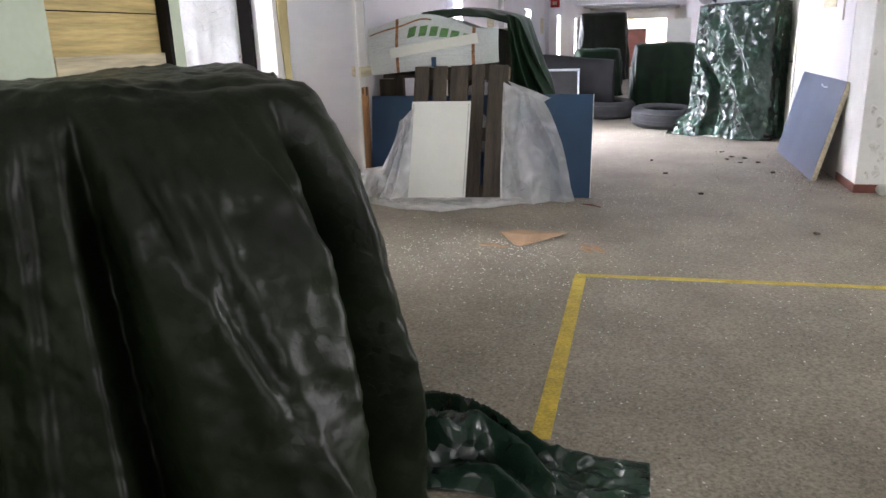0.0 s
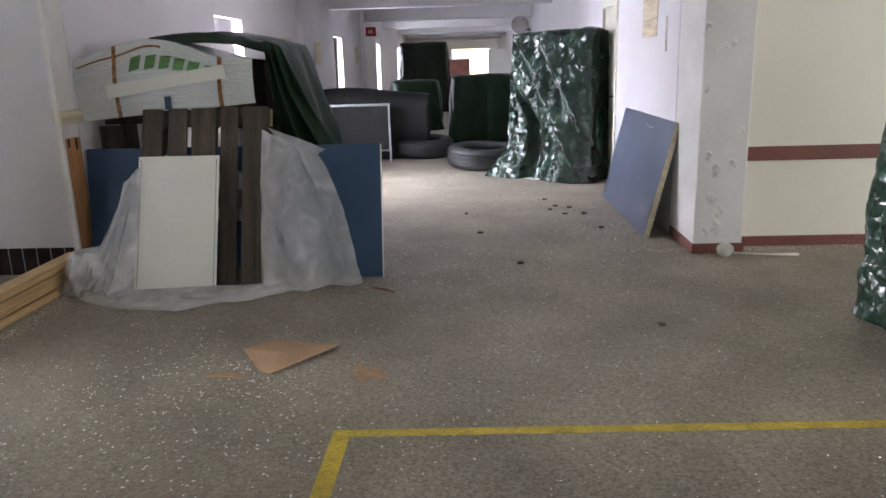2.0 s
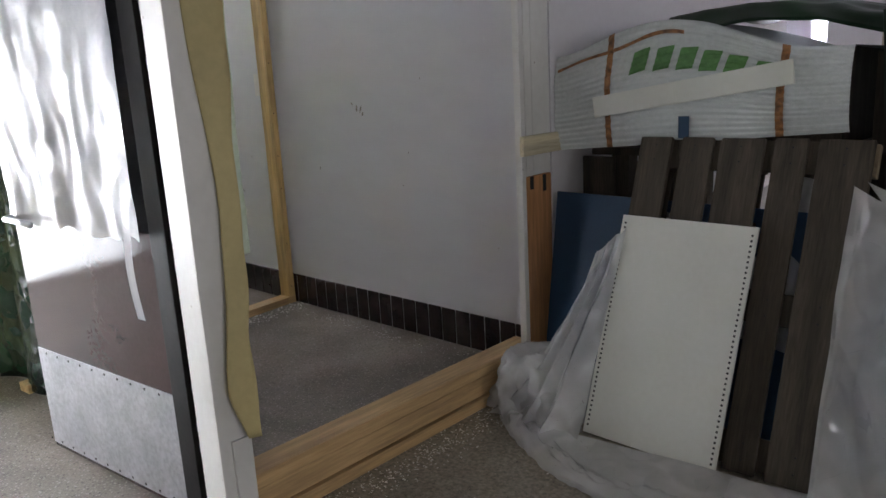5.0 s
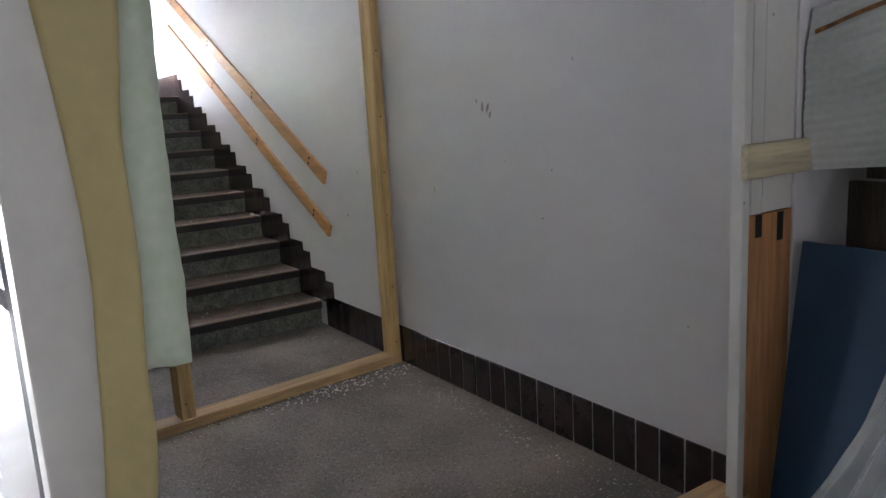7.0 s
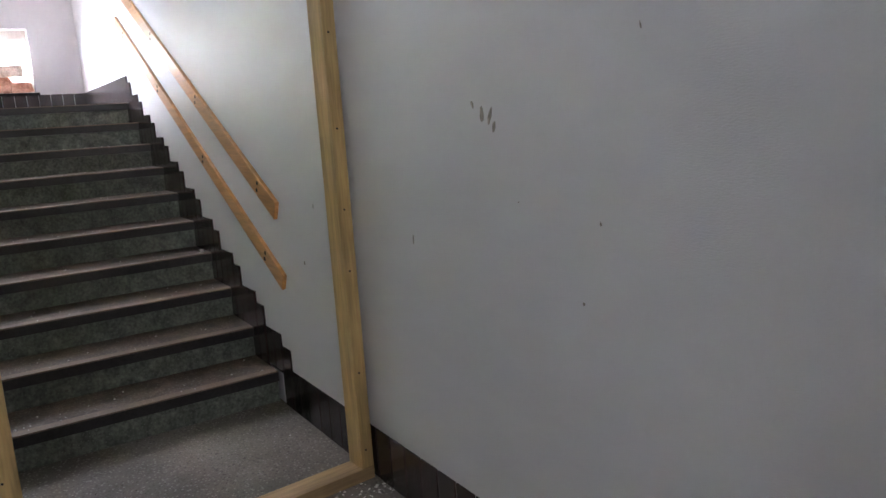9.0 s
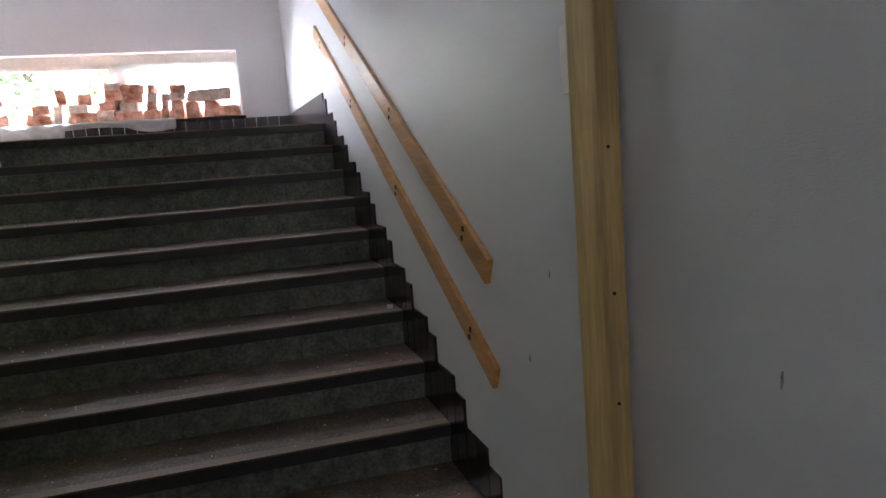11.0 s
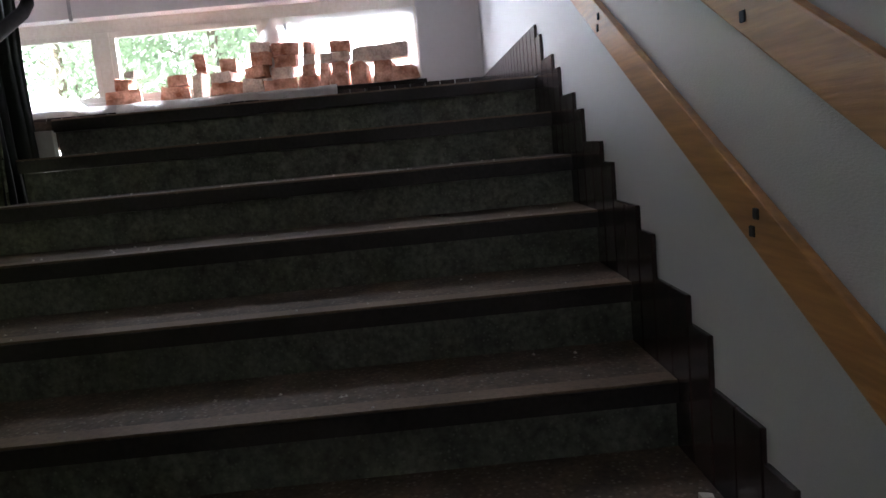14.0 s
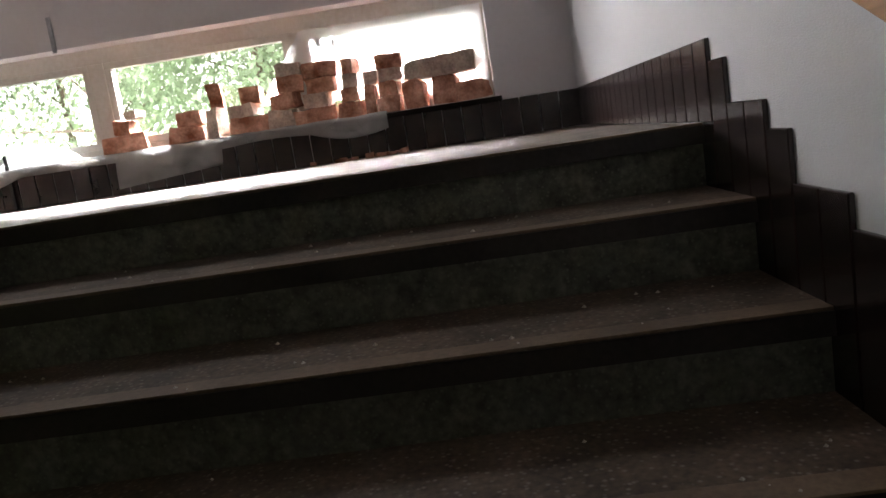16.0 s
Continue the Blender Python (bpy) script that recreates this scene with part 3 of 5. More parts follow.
for k, (x, z, w, h) in enumerate(scuffs):
    pts = [(math.cos(a) * w * 0.42 * random.uniform(0.5, 1.1), math.sin(a) * h * 0.5 * random.uniform(0.6, 1.1)) for a in [i * math.tau / 9 for i in range(9)]]
    mark = flat_poly(pts, -0.001, 0.001)
    bmesh.ops.transform(mark, matrix=Matrix.Translation((x, STAIR_Y - 0.0012, z)) @ Matrix.Rotation(radians(25 * math.sin(k * 2.3)), 4, "Y") @ Matrix.Rotation(radians(90), 4, "X"), verts=list(mark.verts))
    structure("scuff", mark, scuff_mat, "brown scuff mark on the wallpaper", "scuff")

# ---- stud partition in the lobby ----
PX = -4.82
partition = thing("stud_partition", "raw pine stud frame with broken plasterboard across the lobby", "partition", Matrix.Translation((PX, 7.0, 0)) @ Matrix.Rotation(radians(5.5), 4, "Z") @ Matrix.Translation((-PX, -7.0, 0)))
part("sole_plate", made((PX - 0.1, PX, 5.2, 7.005, 0.0, 0.048), bevel=0.003), pine_y, partition)
for y0, sw in ((6.955, 0.05), (5.817, 0.062)):
    stud = part("stud", made((PX - 0.095, PX - 0.002, y0, y0 + sw, 0.048, 2.9), bevel=0.003), pine, partition)
    for z in (0.12, 0.42, 0.8, 1.02, 1.3, 1.62):
        part("screw", tube([(PX - 0.006, y0 + 0.02, z), (PX + 0.001, y0 + 0.02, z)], 0.0035, 8), black_mat, stud)
edge = [(5.87, 2.9), (5.87, 1.455), (5.83, 1.452), (5.77, 1.43), (5.7, 1.37), (5.63, 1.35), (5.55, 1.315), (5.52, 1.30), (5.53, 1.22), (5.5, 1.2), (5.4, 1.22), (5.3, 1.16), (5.22, 1.1), (5.22, 2.9)]
board = flat_poly(edge, 0.0, 0.0125)
bmesh.ops.transform(board, matrix=Matrix(((0, 0, 1, PX + 0.002), (1, 0, 0, 0), (0, 1, 0, 0), (0, 0, 0, 1))), verts=list(board.verts))
part("plasterboard", board, green_wall, partition, "mint plasterboard with a broken lower edge")

# ---- lobby opening to the corridor ----
threshold = thing("threshold_beam", "stacked raw timber sill across the lobby opening", "sill")
part("top_plank", made((-2.785, -2.668, 5.285, 6.86, 0.151, 0.205), bevel=0.004), pine_y, threshold)
part("beam", made((-2.783, -2.68, 5.285, 6.86, 0.056, 0.143), bevel=0.004), pine_y, threshold)
part("lower_plank", made((-2.78, -2.668, 5.285, 6.86, 0.0, 0.05), bevel=0.003), pine_y, threshold)
structure("jamb_post", made((-2.80, -2.668, 5.17, 5.285, 0.0, 2.35), bevel=0.004), worn_white, "white painted door post with chipped paint", "door post")
structure("jamb_trim", made((-2.667, -2.655, 5.21, 5.28, 0.0, 0.36), bevel=0.003), worn_white, "white painted trim at the foot of the post", "trim")


def peeling(u, v):
    z = 0.36 + v * 2.0
    lo = 5.215 + 0.05 * max(0, min(1, (z - 0.6) / 0.5)) - 0.05 * max(0, min(1, (z - 1.2) / 0.6)) + 0.012 * noise.noise(Vector((0, 1, z * 3)))
    hi = 5.298 + 0.05 * max(0, min(1, (z - 0.6) / 1.1)) + 0.014 * noise.noise(Vector((3, 1, z * 5)))
    if v < 0.08:
        lo += 0.05 * (1 - v / 0.08)
    return Vector((-2.645 + 0.012 * math.sin(3 * z) + 0.02 * (u - 0.5), lo + (hi - lo) * u, z))


peel = tagged(mesh_object("peeling_board", surface(peeling, 8, 60), beige, smooth=True), "peeling beige wallboard strip hanging on the door post", "wallboard")
solidify(peel, 0.006)


def torn(u, v):
    z = 0.935 + v * 1.41 + 0.012 * noise.noise(Vector((u * 9, 3, 0))) * (1 - v)
    y = 5.29 + (0.118 + 0.003 * noise.noise(Vector((7, 1, z * 7))) + 0.0025 * noise.noise(Vector((2, 1, z * 22)))) * u
    return Vector((-2.752 + 0.006 * math.sin(z * 4), y, z))


tear = tagged(mesh_object("torn_plasterboard", surface(torn, 4, 60), green_wall, smooth=True), "torn pale green plasterboard edge behind the peeling strip", "plasterboard")
solidify(tear, 0.0125)

right_jamb = thing("opening_lining", "white and raw wood lining at the end of the corridor wall", "door lining", kind="structure")
part("cut_post", made((-2.702, -2.67, 6.835, 7.03, 0.0, 1.0), bevel=0.004), orange_wood, right_jamb)
part("lining_board", made((-2.704, -2.668, 6.80, 6.83, 0.0, 2.35), bevel=0.003), worn_white, right_jamb)
part("lining_board", made((-2.702, -2.668, 6.835, 6.885, 1.003, 2.35), bevel=0.003), worn_white, right_jamb)
part("lining_board", made((-2.702, -2.672, 6.893, 7.03, 1.003, 2.35), bevel=0.003), worn_white, right_jamb)
# Black strip paints the shade in the gap between the lining boards.
part("seam", made((-2.7, -2.69, 6.8855, 6.8925, 1.003, 2.35)), black_mat, right_jamb)
# Black plates on the post paint the shade inside the mortises.
part("mortise", made((-2.671, -2.667, 6.86, 6.885, 0.94, 1.0)), black_mat, right_jamb)
part("mortise", made((-2.671, -2.667, 6.96, 6.985, 0.92, 0.998)), black_mat, right_jamb)
stub = thing("board_stub", "short pale board nailed across the lining", "board")
part("back_piece", made((-2.79, -2.705, 6.93, 6.955, 1.10, 1.195), bevel=0.004), pale_board, stub)
part("front_piece", made((-2.667, -2.645, 6.785, 7.1, 1.10, 1.19), bevel=0.005), pale_board, stub)

# ---- door leaf with plastic film ----
DOOR = Matrix.Translation((-2.86, 5.205, 0)) @ Matrix.Rotation(radians(186), 4, "Z")
leaf = thing("door_leaf", "open dark brown door with aluminium kick plate and taped plastic film", "door", DOOR)
part("panel", made((0.06, 1.06, -0.02, 0.02, 0.012, 1.02), bevel=0.002), brown_door, leaf, "glossy dark brown laminate panel")
stile = part("hinge_stile", made((0.0, 0.09, -0.026, 0.026, 0.012, 2.08), bevel=0.003), dark_edge, leaf)
part("lock_stile", made((0.99, 1.06, -0.02, 0.02, 1.021, 2.0), bevel=0.003), brown_door, leaf)
part("top_rail", made((0.06, 1.06, -0.02, 0.02, 2.0, 2.08), bevel=0.003), brown_door, leaf)
part("pane", made((0.06, 0.99, -0.004, 0.004, 1.021, 2.0)), glass, leaf)
kick = part("kick_plate", made((0.062, 1.055, 0.0205, 0.0245, 0.03, 0.46), bevel=0.001), kick_mat, leaf, "scuffed aluminium kick plate")
for k in range(12):
    for z in (0.045, 0.445):
        part("nail", made((0.08 + k * 0.09, 0.088 + k * 0.09, 0.0245, 0.0265, z - 0.004, z + 0.004)), dark_edge, kick)
for z in (0.28, 0.36, 0.5, 0.92, 1.02, 1.55, 1.72):
    part("hinge_plate", made((-0.003, 0.0, -0.006, 0.008, z - 0.016, z + 0.016), bevel=0.001), grey_panel_mat, stile)
handle = part("handle", tube([(0.99, 0.02, 1.02), (0.99, 0.07, 1.02), (0.98, 0.085, 1.02), (0.84, 0.088, 1.015), (0.78, 0.085, 1.01)], 0.013, 12), steel, leaf, "brushed steel lever handle", True)


def taped_film(u, v):
    x = 0.1 + 0.92 * u
    z = 1.0 + 1.06 * v
    fold = 0.006 * math.sin(9 * u + 3 * noise.noise(Vector((u * 3, v * 1.5, 4)))) + 0.016 * noise.noise(Vector((u * 6, v * 1.6, 1))) + 0.006 * ridged(Vector((u * 9, v * 6, 0)), 2) + 0.02 * max(0, 0.25 - v) * math.sin(24 * u)
    if v < 0.06:
        z += 0.03 * noise.noise(Vector((u * 9, 5, 0)))
    return Vector((x, 0.05 + fold * (1 - 0.5 * v), z))


part("film", surface(taped_film, 70, 60), silver_film, leaf, "crumpled translucent plastic film", True)
part("tape_strip", surface(lambda u, v: Vector((0.1 + 0.045 * u + 0.02 * v, 0.075 + 0.012 * math.sin(v * 9), 0.74 + v * 0.95)), 2, 24), silver_film, leaf, "silver tape strip hanging loose")

# boarded doorway in the hall wall
board_door = thing("boarded_doorway", "doorway closed with yellow plywood in a pale green frame", "door", kind="structure")
part("plywood", made((-2.74, -2.72, 3.02, 3.92, 0.0, 2.05), bevel=0.002), plywood, board_door)
part("crossboard", made((-2.719, -2.695, 3.06, 3.9, 1.22, 1.40), bevel=0.003), pale_board, board_door)
part("seam", made((-2.719, -2.716, 3.02, 3.92, 1.6, 1.606)), dark_edge, board_door)
part("frame_post", made((-2.80, -2.655, 3.92, 4.02, 0.0, 2.1), bevel=0.004), pale_green, board_door)
part("seal", made((-2.715, -2.655, 3.885, 3.918, 0.0, 2.05)), dark_edge, board_door)

# tarpaulin hung beyond the door


def hung(u, v):
    x = -4.25 - 1.5 * u
    z = 2.5 * v + 0.01
    y = 5.3 - 0.2 * u + 0.05 * math.sin(19 * u + 2 * v) * (1 - 0.5 * v) + 0.03 * ridged(Vector((u * 8, v * 5, 1)), 1)
    return Vector((x, y, z))


solidify(tagged(mesh_object("hanging_tarpaulin", surface(hung, 80, 60), tarp_shiny, smooth=True), "green tarpaulin hanging to the floor beyond the open door", "tarpaulin"), 0.004)

# ---- stair curtain and outer rails ----


def curtain(u, v):
    x = -4.95 - 3.35 * u
    z = 0.02 + 3.4 * v
    y = 4.95 + 0.06 * math.sin(x * 9 + 1.5 * noise.noise(Vector((x, z * 0.6, 0)))) + 0.03 * noise.noise(Vector((x * 4, z * 0.9, 3))) - 0.05 * max(0, ridged(Vector((x * 2.6 + 0.3 * z, z * 0.25, 1)), 4) - 0.55)
    return Vector((x, y, z))


screen = thing("stair_curtain", "translucent green tarpaulin curtain beside the stairs, lit from behind", "curtain")
part("sheet", surface(curtain, 240, 50), curtain_mat, screen, "", True)
for sx, wide in ((-7.445, 0.02), (-7.788, 0.026)):
    part("hem", surface(lambda u, v, sx=sx, wide=wide: curtain(min(1, max(0, (-4.95 - sx - 0.05 * math.sin(v * 5)) / 3.35 + wide * u / 3.35)), v) + Vector((0, 0.012 + 0.012 * math.sin(math.pi * u), 0)), 4, 50), tarp_green, screen, "dark doubled hem of the tarpaulin", True)


def bunch(u, v):
    x = -8.16 - 0.42 * u
    z = 1.0 + 2.6 * v
    y = 4.95 + 0.05 * math.sin(38 * u + 1.2 * v) + 0.02 * noise.noise(Vector((u * 6, v * 5, 2)))
    return Vector((x - 0.05 * (1 - v) * u, y, z))


solidify(tagged(mesh_object("bunched_tarpaulin", surface(bunch, 50, 50), tarp_mat, smooth=True), "dark tarpaulin bunched in folds at the stair head", "tarpaulin"), 0.006)
outer = thing("outer_handrail", "dark plastic handrail on the open side of the stairs", "handrail")
ax, az, bx, bz = -5.4, 0.33, -8.42, 1.945
part("bar", tube([(ax, 5.1, az), (bx, 5.1, bz), (bx - 0.045, 5.1, bz + 0.04), (bx - 0.05, 5.1, bz + 0.09), (bx - 0.02, 5.09, bz + 0.16), (bx + 0.12, 5.06, bz + 0.3)], 0.024, 12), dark_edge, outer, "", True)
for k in range(4):
    x = -5.9 - 0.75 * k
    z = az + (bz - az) * (ax - x) / (ax - bx)
    part("bracket", tube([(x, 5.1, z), (x, 5.06, z - 0.08), (x, 5.048, z - 0.11)], 0.008, 8), dark_edge, outer)
plank = thing("outer_rail_board", "raw pine board along the open side of the stairs", "handrail")
pl_len, pl_slope = 3.3, math.atan2(0.5, 1)
pm = Matrix.Translation((-5.65, 5.055, 0.98)) @ Matrix.Rotation(pl_slope, 4, "Y")
outer_board = part("board", made((-pl_len, 0, -0.018, 0.018, -0.07, 0.075), bevel=0.004, m=pm), varnish, plank)
for k in range(5):
    c = pm @ Vector((-0.4 - 0.6 * k, 0.018, 0.02 - 0.04 * (k % 2)))
    part("screw", tube([(c.x, c.y - 0.004, c.z), (c.x, c.y + 0.003, c.z)], 0.007, 8), black_mat, outer_board)
tagged(mesh_object("end_block", made((-8.632, -8.597, 4.87, 5.05, 1.4095, 1.522), bevel=0.003), frame_mat), "white block at the open end of the top step", "block")

# unseen entrance frame behind the curtain, added to go with the lamp there
entrance = thing("added_entrance_frame", "unseen entrance frame added round the lamp behind the stair curtain", "door", kind="structure")
for y0, y1, z0, z1 in ((2.42, 2.5, 0, 2.3), (4.84, 4.9, 0, 2.3), (3.62, 3.68, 0, 2.3), (2.5, 4.84, 2.24, 2.3)):
    part("door_frame", made((-6.86, -6.80, y0, y1, z0, z1), bevel=0.003), dark_edge, entrance)

# ---- stair window ----
win = thing("window_1", "long low stair window with pale wooden frames", "window", kind="structure")
FX0, FX1 = -10.98, -10.92
for y0, y1, z0, z1 in ((3.0, 6.587, 1.785, 1.83), (3.0, 6.587, 2.30, 2.385), (3.0, 3.06, 1.83, 2.30), (6.53, 6.587, 1.83, 2.30)):
    part("window_frame", made((FX0, FX1, y0, y1, z0, z1), bevel=0.004), frame_mat, win)
for y in (4.40, 5.55):
    part("mullion", made((FX0 - 0.01, FX1 + 0.01, y - 0.045, y + 0.045, 1.83, 2.30), bevel=0.004), frame_mat, win)
for a, b in ((3.06, 4.355), (4.445, 5.505), (5.595, 6.53)):
    for y0, y1, z0, z1 in ((a, b, 1.83, 1.868), (a, b, 2.262, 2.30), (a, a + 0.038, 1.868, 2.262), (b - 0.038, b, 1.868, 2.262)):
        part("sash", made((FX0 + 0.012, FX1 + 0.006, y0, y1, z0, z1), bevel=0.003), frame_mat, win)
    pane = part("pane", made((-10.955, -10.951, a + 0.03, b - 0.03, 1.86, 2.27)), glass, win)
    pane.visible_shadow = False
part("window_sill", made((-10.93, -10.76, 3.0, 6.62, 1.755, 1.783), bevel=0.004), dark_edge, win)


def sill_film(u, v):
    y = 3.4 + 2.6 * u
    drop = 0.03 + 0.05 * noise.noise(Vector((u * 4, 0, 2))) ** 2 + 0.035 * max(0, math.sin(u * 15))
    if v < 0.6:
        p = Vector((-10.91 + 0.165 * v / 0.6, y, 1.789 + 0.012 * abs(noise.noise(Vector((u * 14, v * 6, 0))))))
    else:
        k = (v - 0.6) / 0.4
        p = Vector((-10.745 + 0.008 * math.sin(u * 40), y, 1.789 - drop * k * 1.6))
    return p


tagged(mesh_object("sill_film", surface(sill_film, 120, 12), film_mat, smooth=True), "torn milky plastic film lying over the window sill", "plastic film")


def pane_film(u, v):
    y0 = 5.3 + 0.27 * v
    y = y0 + (6.57 - y0) * u
    z = 1.93 + 0.36 * v - 0.1 * u * (1 - v) + 0.012 * noise.noise(Vector((u * 9, v * 5, 0)))
    return Vector((-10.885 + 0.015 * noise.noise(Vector((u * 6, v * 4, 8))), y, z))


tagged(mesh_object("pane_film", surface(pane_film, 40, 20), backlit_film, smooth=True), "loose plastic film taped over the window panes", "plastic film")
tagged(mesh_object("hanging_film", surface(lambda u, v: Vector((-10.742 + 0.006 * math.sin(u * 20 + v * 4), 4.49 + 0.6 * u - 0.02 * v, 1.785 - v * (0.19 - 0.05 * u))), 24, 8), film_mat, smooth=True), "grey plastic film scrap hanging below the sill", "plastic film")
heap = tagged(mesh_object("crumpled_film", surface(lambda u, v: Vector((-10.91 + 0.13 * v, 3.72 + 0.55 * u, 1.79 + 0.11 * math.sin(math.pi * u) * math.sin(math.pi * v) * (1 + 0.7 * noise.noise(Vector((u * 6, v * 6, 1)))))), 30, 14), backlit_film, smooth=True), "crumpled heap of white film on the window sill", "plastic film")
tagged(mesh_object("tape_tab", made((-10.786, -10.782, 4.25, 4.275, 2.37, 2.56), bevel=0.001), kick_mat), "strip of grey tape stuck on the wall over the window", "tape")
for y, z in ((5.66, 2.25), (5.74, 2.23)):
    tagged(mesh_object("tape_scrap", made((-10.90, -10.885, y, y + 0.03, z - 0.05, z), bevel=0.001), kick_mat), "scrap of grey tape on the film", "tape")
tagged(mesh_object("floor_strip", made((-10.77, -10.76, 3.845, 3.865, 1.566, 1.87), bevel=0.002), black_mat), "thin dark strip leaning on the sill", "strip")


def rough_brick(name, mat, w, h, d, seed):
    bm = made((-d / 2, d / 2, -w / 2, w / 2, 0, h))
    bmesh.ops.subdivide_edges(bm, edges=list(bm.edges), cuts=3, use_grid_fill=True)
    for v in bm.verts:
        up, across = v.co.z / h, v.co.y / w
        v.co.y *= 1 - 0.16 * (1 + math.sin(seed * 3.7)) * 0.45 * (up if math.sin(seed) > 0 else 1 - up)
        v.co.z += h * 0.08 * math.sin(seed * 5.1) * across * up
        if across * math.copysign(1, math.sin(seed * 2.2)) > 0.3 and up > 0.6:
            v.co.z -= 0.14 * h * (0.5 + 0.5 * math.sin(seed * 7.3))
        n = noise.noise_vector(v.co * 16 + Vector((seed, seed * 2, 0)))
        v.co += n * 0.01
        v.co.z = max(v.co.z, 0.0)
    return mesh_object(name, bm, mat)


BRICK_STACKS = (
    ((4.52, 1.79, 0.27, 0.095), (4.53, 1.885, 0.12, 0.08), (4.60, 1.965, 0.08, 0.04)),
    ((4.87, 1.79, 0.23, 0.088), (4.91, 1.878, 0.16, 0.082)),
    ((5.05, 1.79, 0.08, 0.16), (5.07, 1.95, 0.09, 0.132)),
    ((5.25, 1.79, 0.29, 0.088), (5.22, 1.878, 0.18, 0.07), (5.26, 1.948, 0.13, 0.09)),
    ((5.60, 1.79, 0.27, 0.079), (5.63, 1.869, 0.16, 0.08), (5.66, 1.949, 0.18, 0.078), (5.66, 2.027, 0.22, 0.085)),
    ((5.42, 1.79, 0.17, 0.1), (5.45, 1.89, 0.17, 0.085), (5.49, 1.975, 0.17, 0.085), (5.49, 2.06, 0.16, 0.07)),
    ((5.81, 1.79, 0.16, 0.085), (5.81, 1.875, 0.11, 0.075), (5.81, 1.95, 0.1, 0.074), (5.83, 2.024, 0.08, 0.083)),
    ((5.92, 1.79, 0.07, 0.16), (5.93, 1.95, 0.09, 0.074)),
    ((6.02, 1.79, 0.14, 0.082), (6.03, 1.872, 0.12, 0.083), (6.03, 1.955, 0.15, 0.064), (6.04, 2.019, 0.17, 0.077)),
    ((6.17, 1.79, 0.13, 0.15), (6.2, 1.94, 0.2, 0.103)),
    ((6.47, 1.79, 0.22, 0.1),),
    ((6.33, 1.79, 0.15, 0.15), (6.39, 1.94, 0.28, 0.11)),
)
brick_seed = 0
for stack in BRICK_STACKS:
    for y, z, w, h in stack:
        brick_seed += 1
        b = rough_brick("loose_brick", brick_pale if brick_seed % 3 == 0 else brick_mat, w * 0.88, h * 0.98, 0.105, brick_seed * 1.7)
        b.matrix_world = pose(-10.85 + 0.012 * math.sin(brick_seed * 2.3), y, z, 3.5 * math.sin(brick_seed * 2.9), 0, 16 * math.sin(brick_seed * 1.9))
        tagged(b, "broken old brick stacked on the window sill", "brick", "bricks on the sill")

# rubble on the landing under the window
for k in range(14):
    a = random.random()
    b = rough_brick("brick_crumb", brick_mat, 0.02 + 0.03 * random.random(), 0.012 + 0.015 * random.random(), 0.03, k * 3.1)
    b.matrix_world = pose(-10.62 + 0.1 * random.random(), 5.6 + 0.55 * a, LAND_Z + 0.001, 0, 0, 360 * random.random())
    tagged(b, "small crumb of red brick on the landing", "rubble", "brick crumbs")

# ---- material pile by the corridor wall ----
blue = thing("blue_tabletop", "dark blue laminate tabletop leaning on the pile", "tabletop")
bmx = Matrix.Translation((-1.6, 6.842, 0.0)) @ Matrix.Rotation(radians(-3.2), 4, "Z") @ Matrix.Rotation(radians(-8.5), 4, "X")
part("board", made((-1.05, 1.06, 0.0, 0.022, 0.004, 0.92), bevel=0.002, m=bmx), blue_mat, blue)
part("edge_band", made((1.0605, 1.066, 0.0, 0.022, 0.004, 0.92), m=bmx), white_panel_mat, blue, "pale worn edge band")

pallet = thing("pallet", "weathered wooden pallet standing on end against the pile", "pallet", pose(-1.735, 6.585, 0.006, -20.3, 0, 0.5))
for x0, x1 in ((-0.445, -0.305), (-0.262, -0.132), (-0.1, 0.066), (0.104, 0.22), (0.257, 0.438)):
    bm = made((x0, x1, -0.011, 0.011, 0.0, 1.26), bevel=0.004)
    for v in bm.verts:
        if v.co.z > 1.2:
            v.co.z -= 0.12 * max(0, abs(v.co.x - (x0 + x1) / 2) / ((x1 - x0) / 2) - 0.82)
    part("top_board", bm, pallet_wood, pallet)
for z in (0.02, 0.55, 1.12):
    part("stringer_board", made((-0.44, 0.43, 0.012, 0.032, z, z + 0.12), bevel=0.003), pallet_wood, pallet)
    for x in (-0.43, -0.06, 0.29):
        part("block", made((x, x + (0.155 if x > 0.2 else 0.13), 0.033, 0.07, z, z + 0.12), bevel=0.004), block_wood if x > 0.2 else pallet_wood, pallet, "pale end-grain block" if x > 0.2 else "")
for x in (-0.43, -0.055, 0.31):
    part("bottom_board", made((x, x + 0.11, 0.071, 0.088, 0.0, 1.26), bevel=0.003), pallet_wood, pallet)
for x in (-0.39, -0.225, -0.04, 0.15, 0.33):
    for z in (0.05, 0.11, 0.58, 0.64, 1.15, 1.21):
        part("nail", tube([(x + 0.02, -0.0125, z), (x + 0.02, -0.008, z)], 0.004, 6), black_mat, pallet)

sheet = thing("perforated_shelf", "white enamelled shelf panel with perforated edges leaning on the pallet", "panel", pose(-1.905, 6.525, 0.008, -20.5, 0, -1.2))
face = part("panel", made((-0.28, 0.28, -0.012, 0.0, 0.0, 0.915), bevel=0.003), white_panel_mat, sheet)
# The panel is uncut: black plates paint the dark inside of each slot.
for side in (-0.262, 0.262):
    for k in range(44):
        z = 0.03 + k * 0.0197
        part("slot", made((side - 0.004, side + 0.004, -0.0128, -0.0118, z, z + 0.008)), black_mat, face)

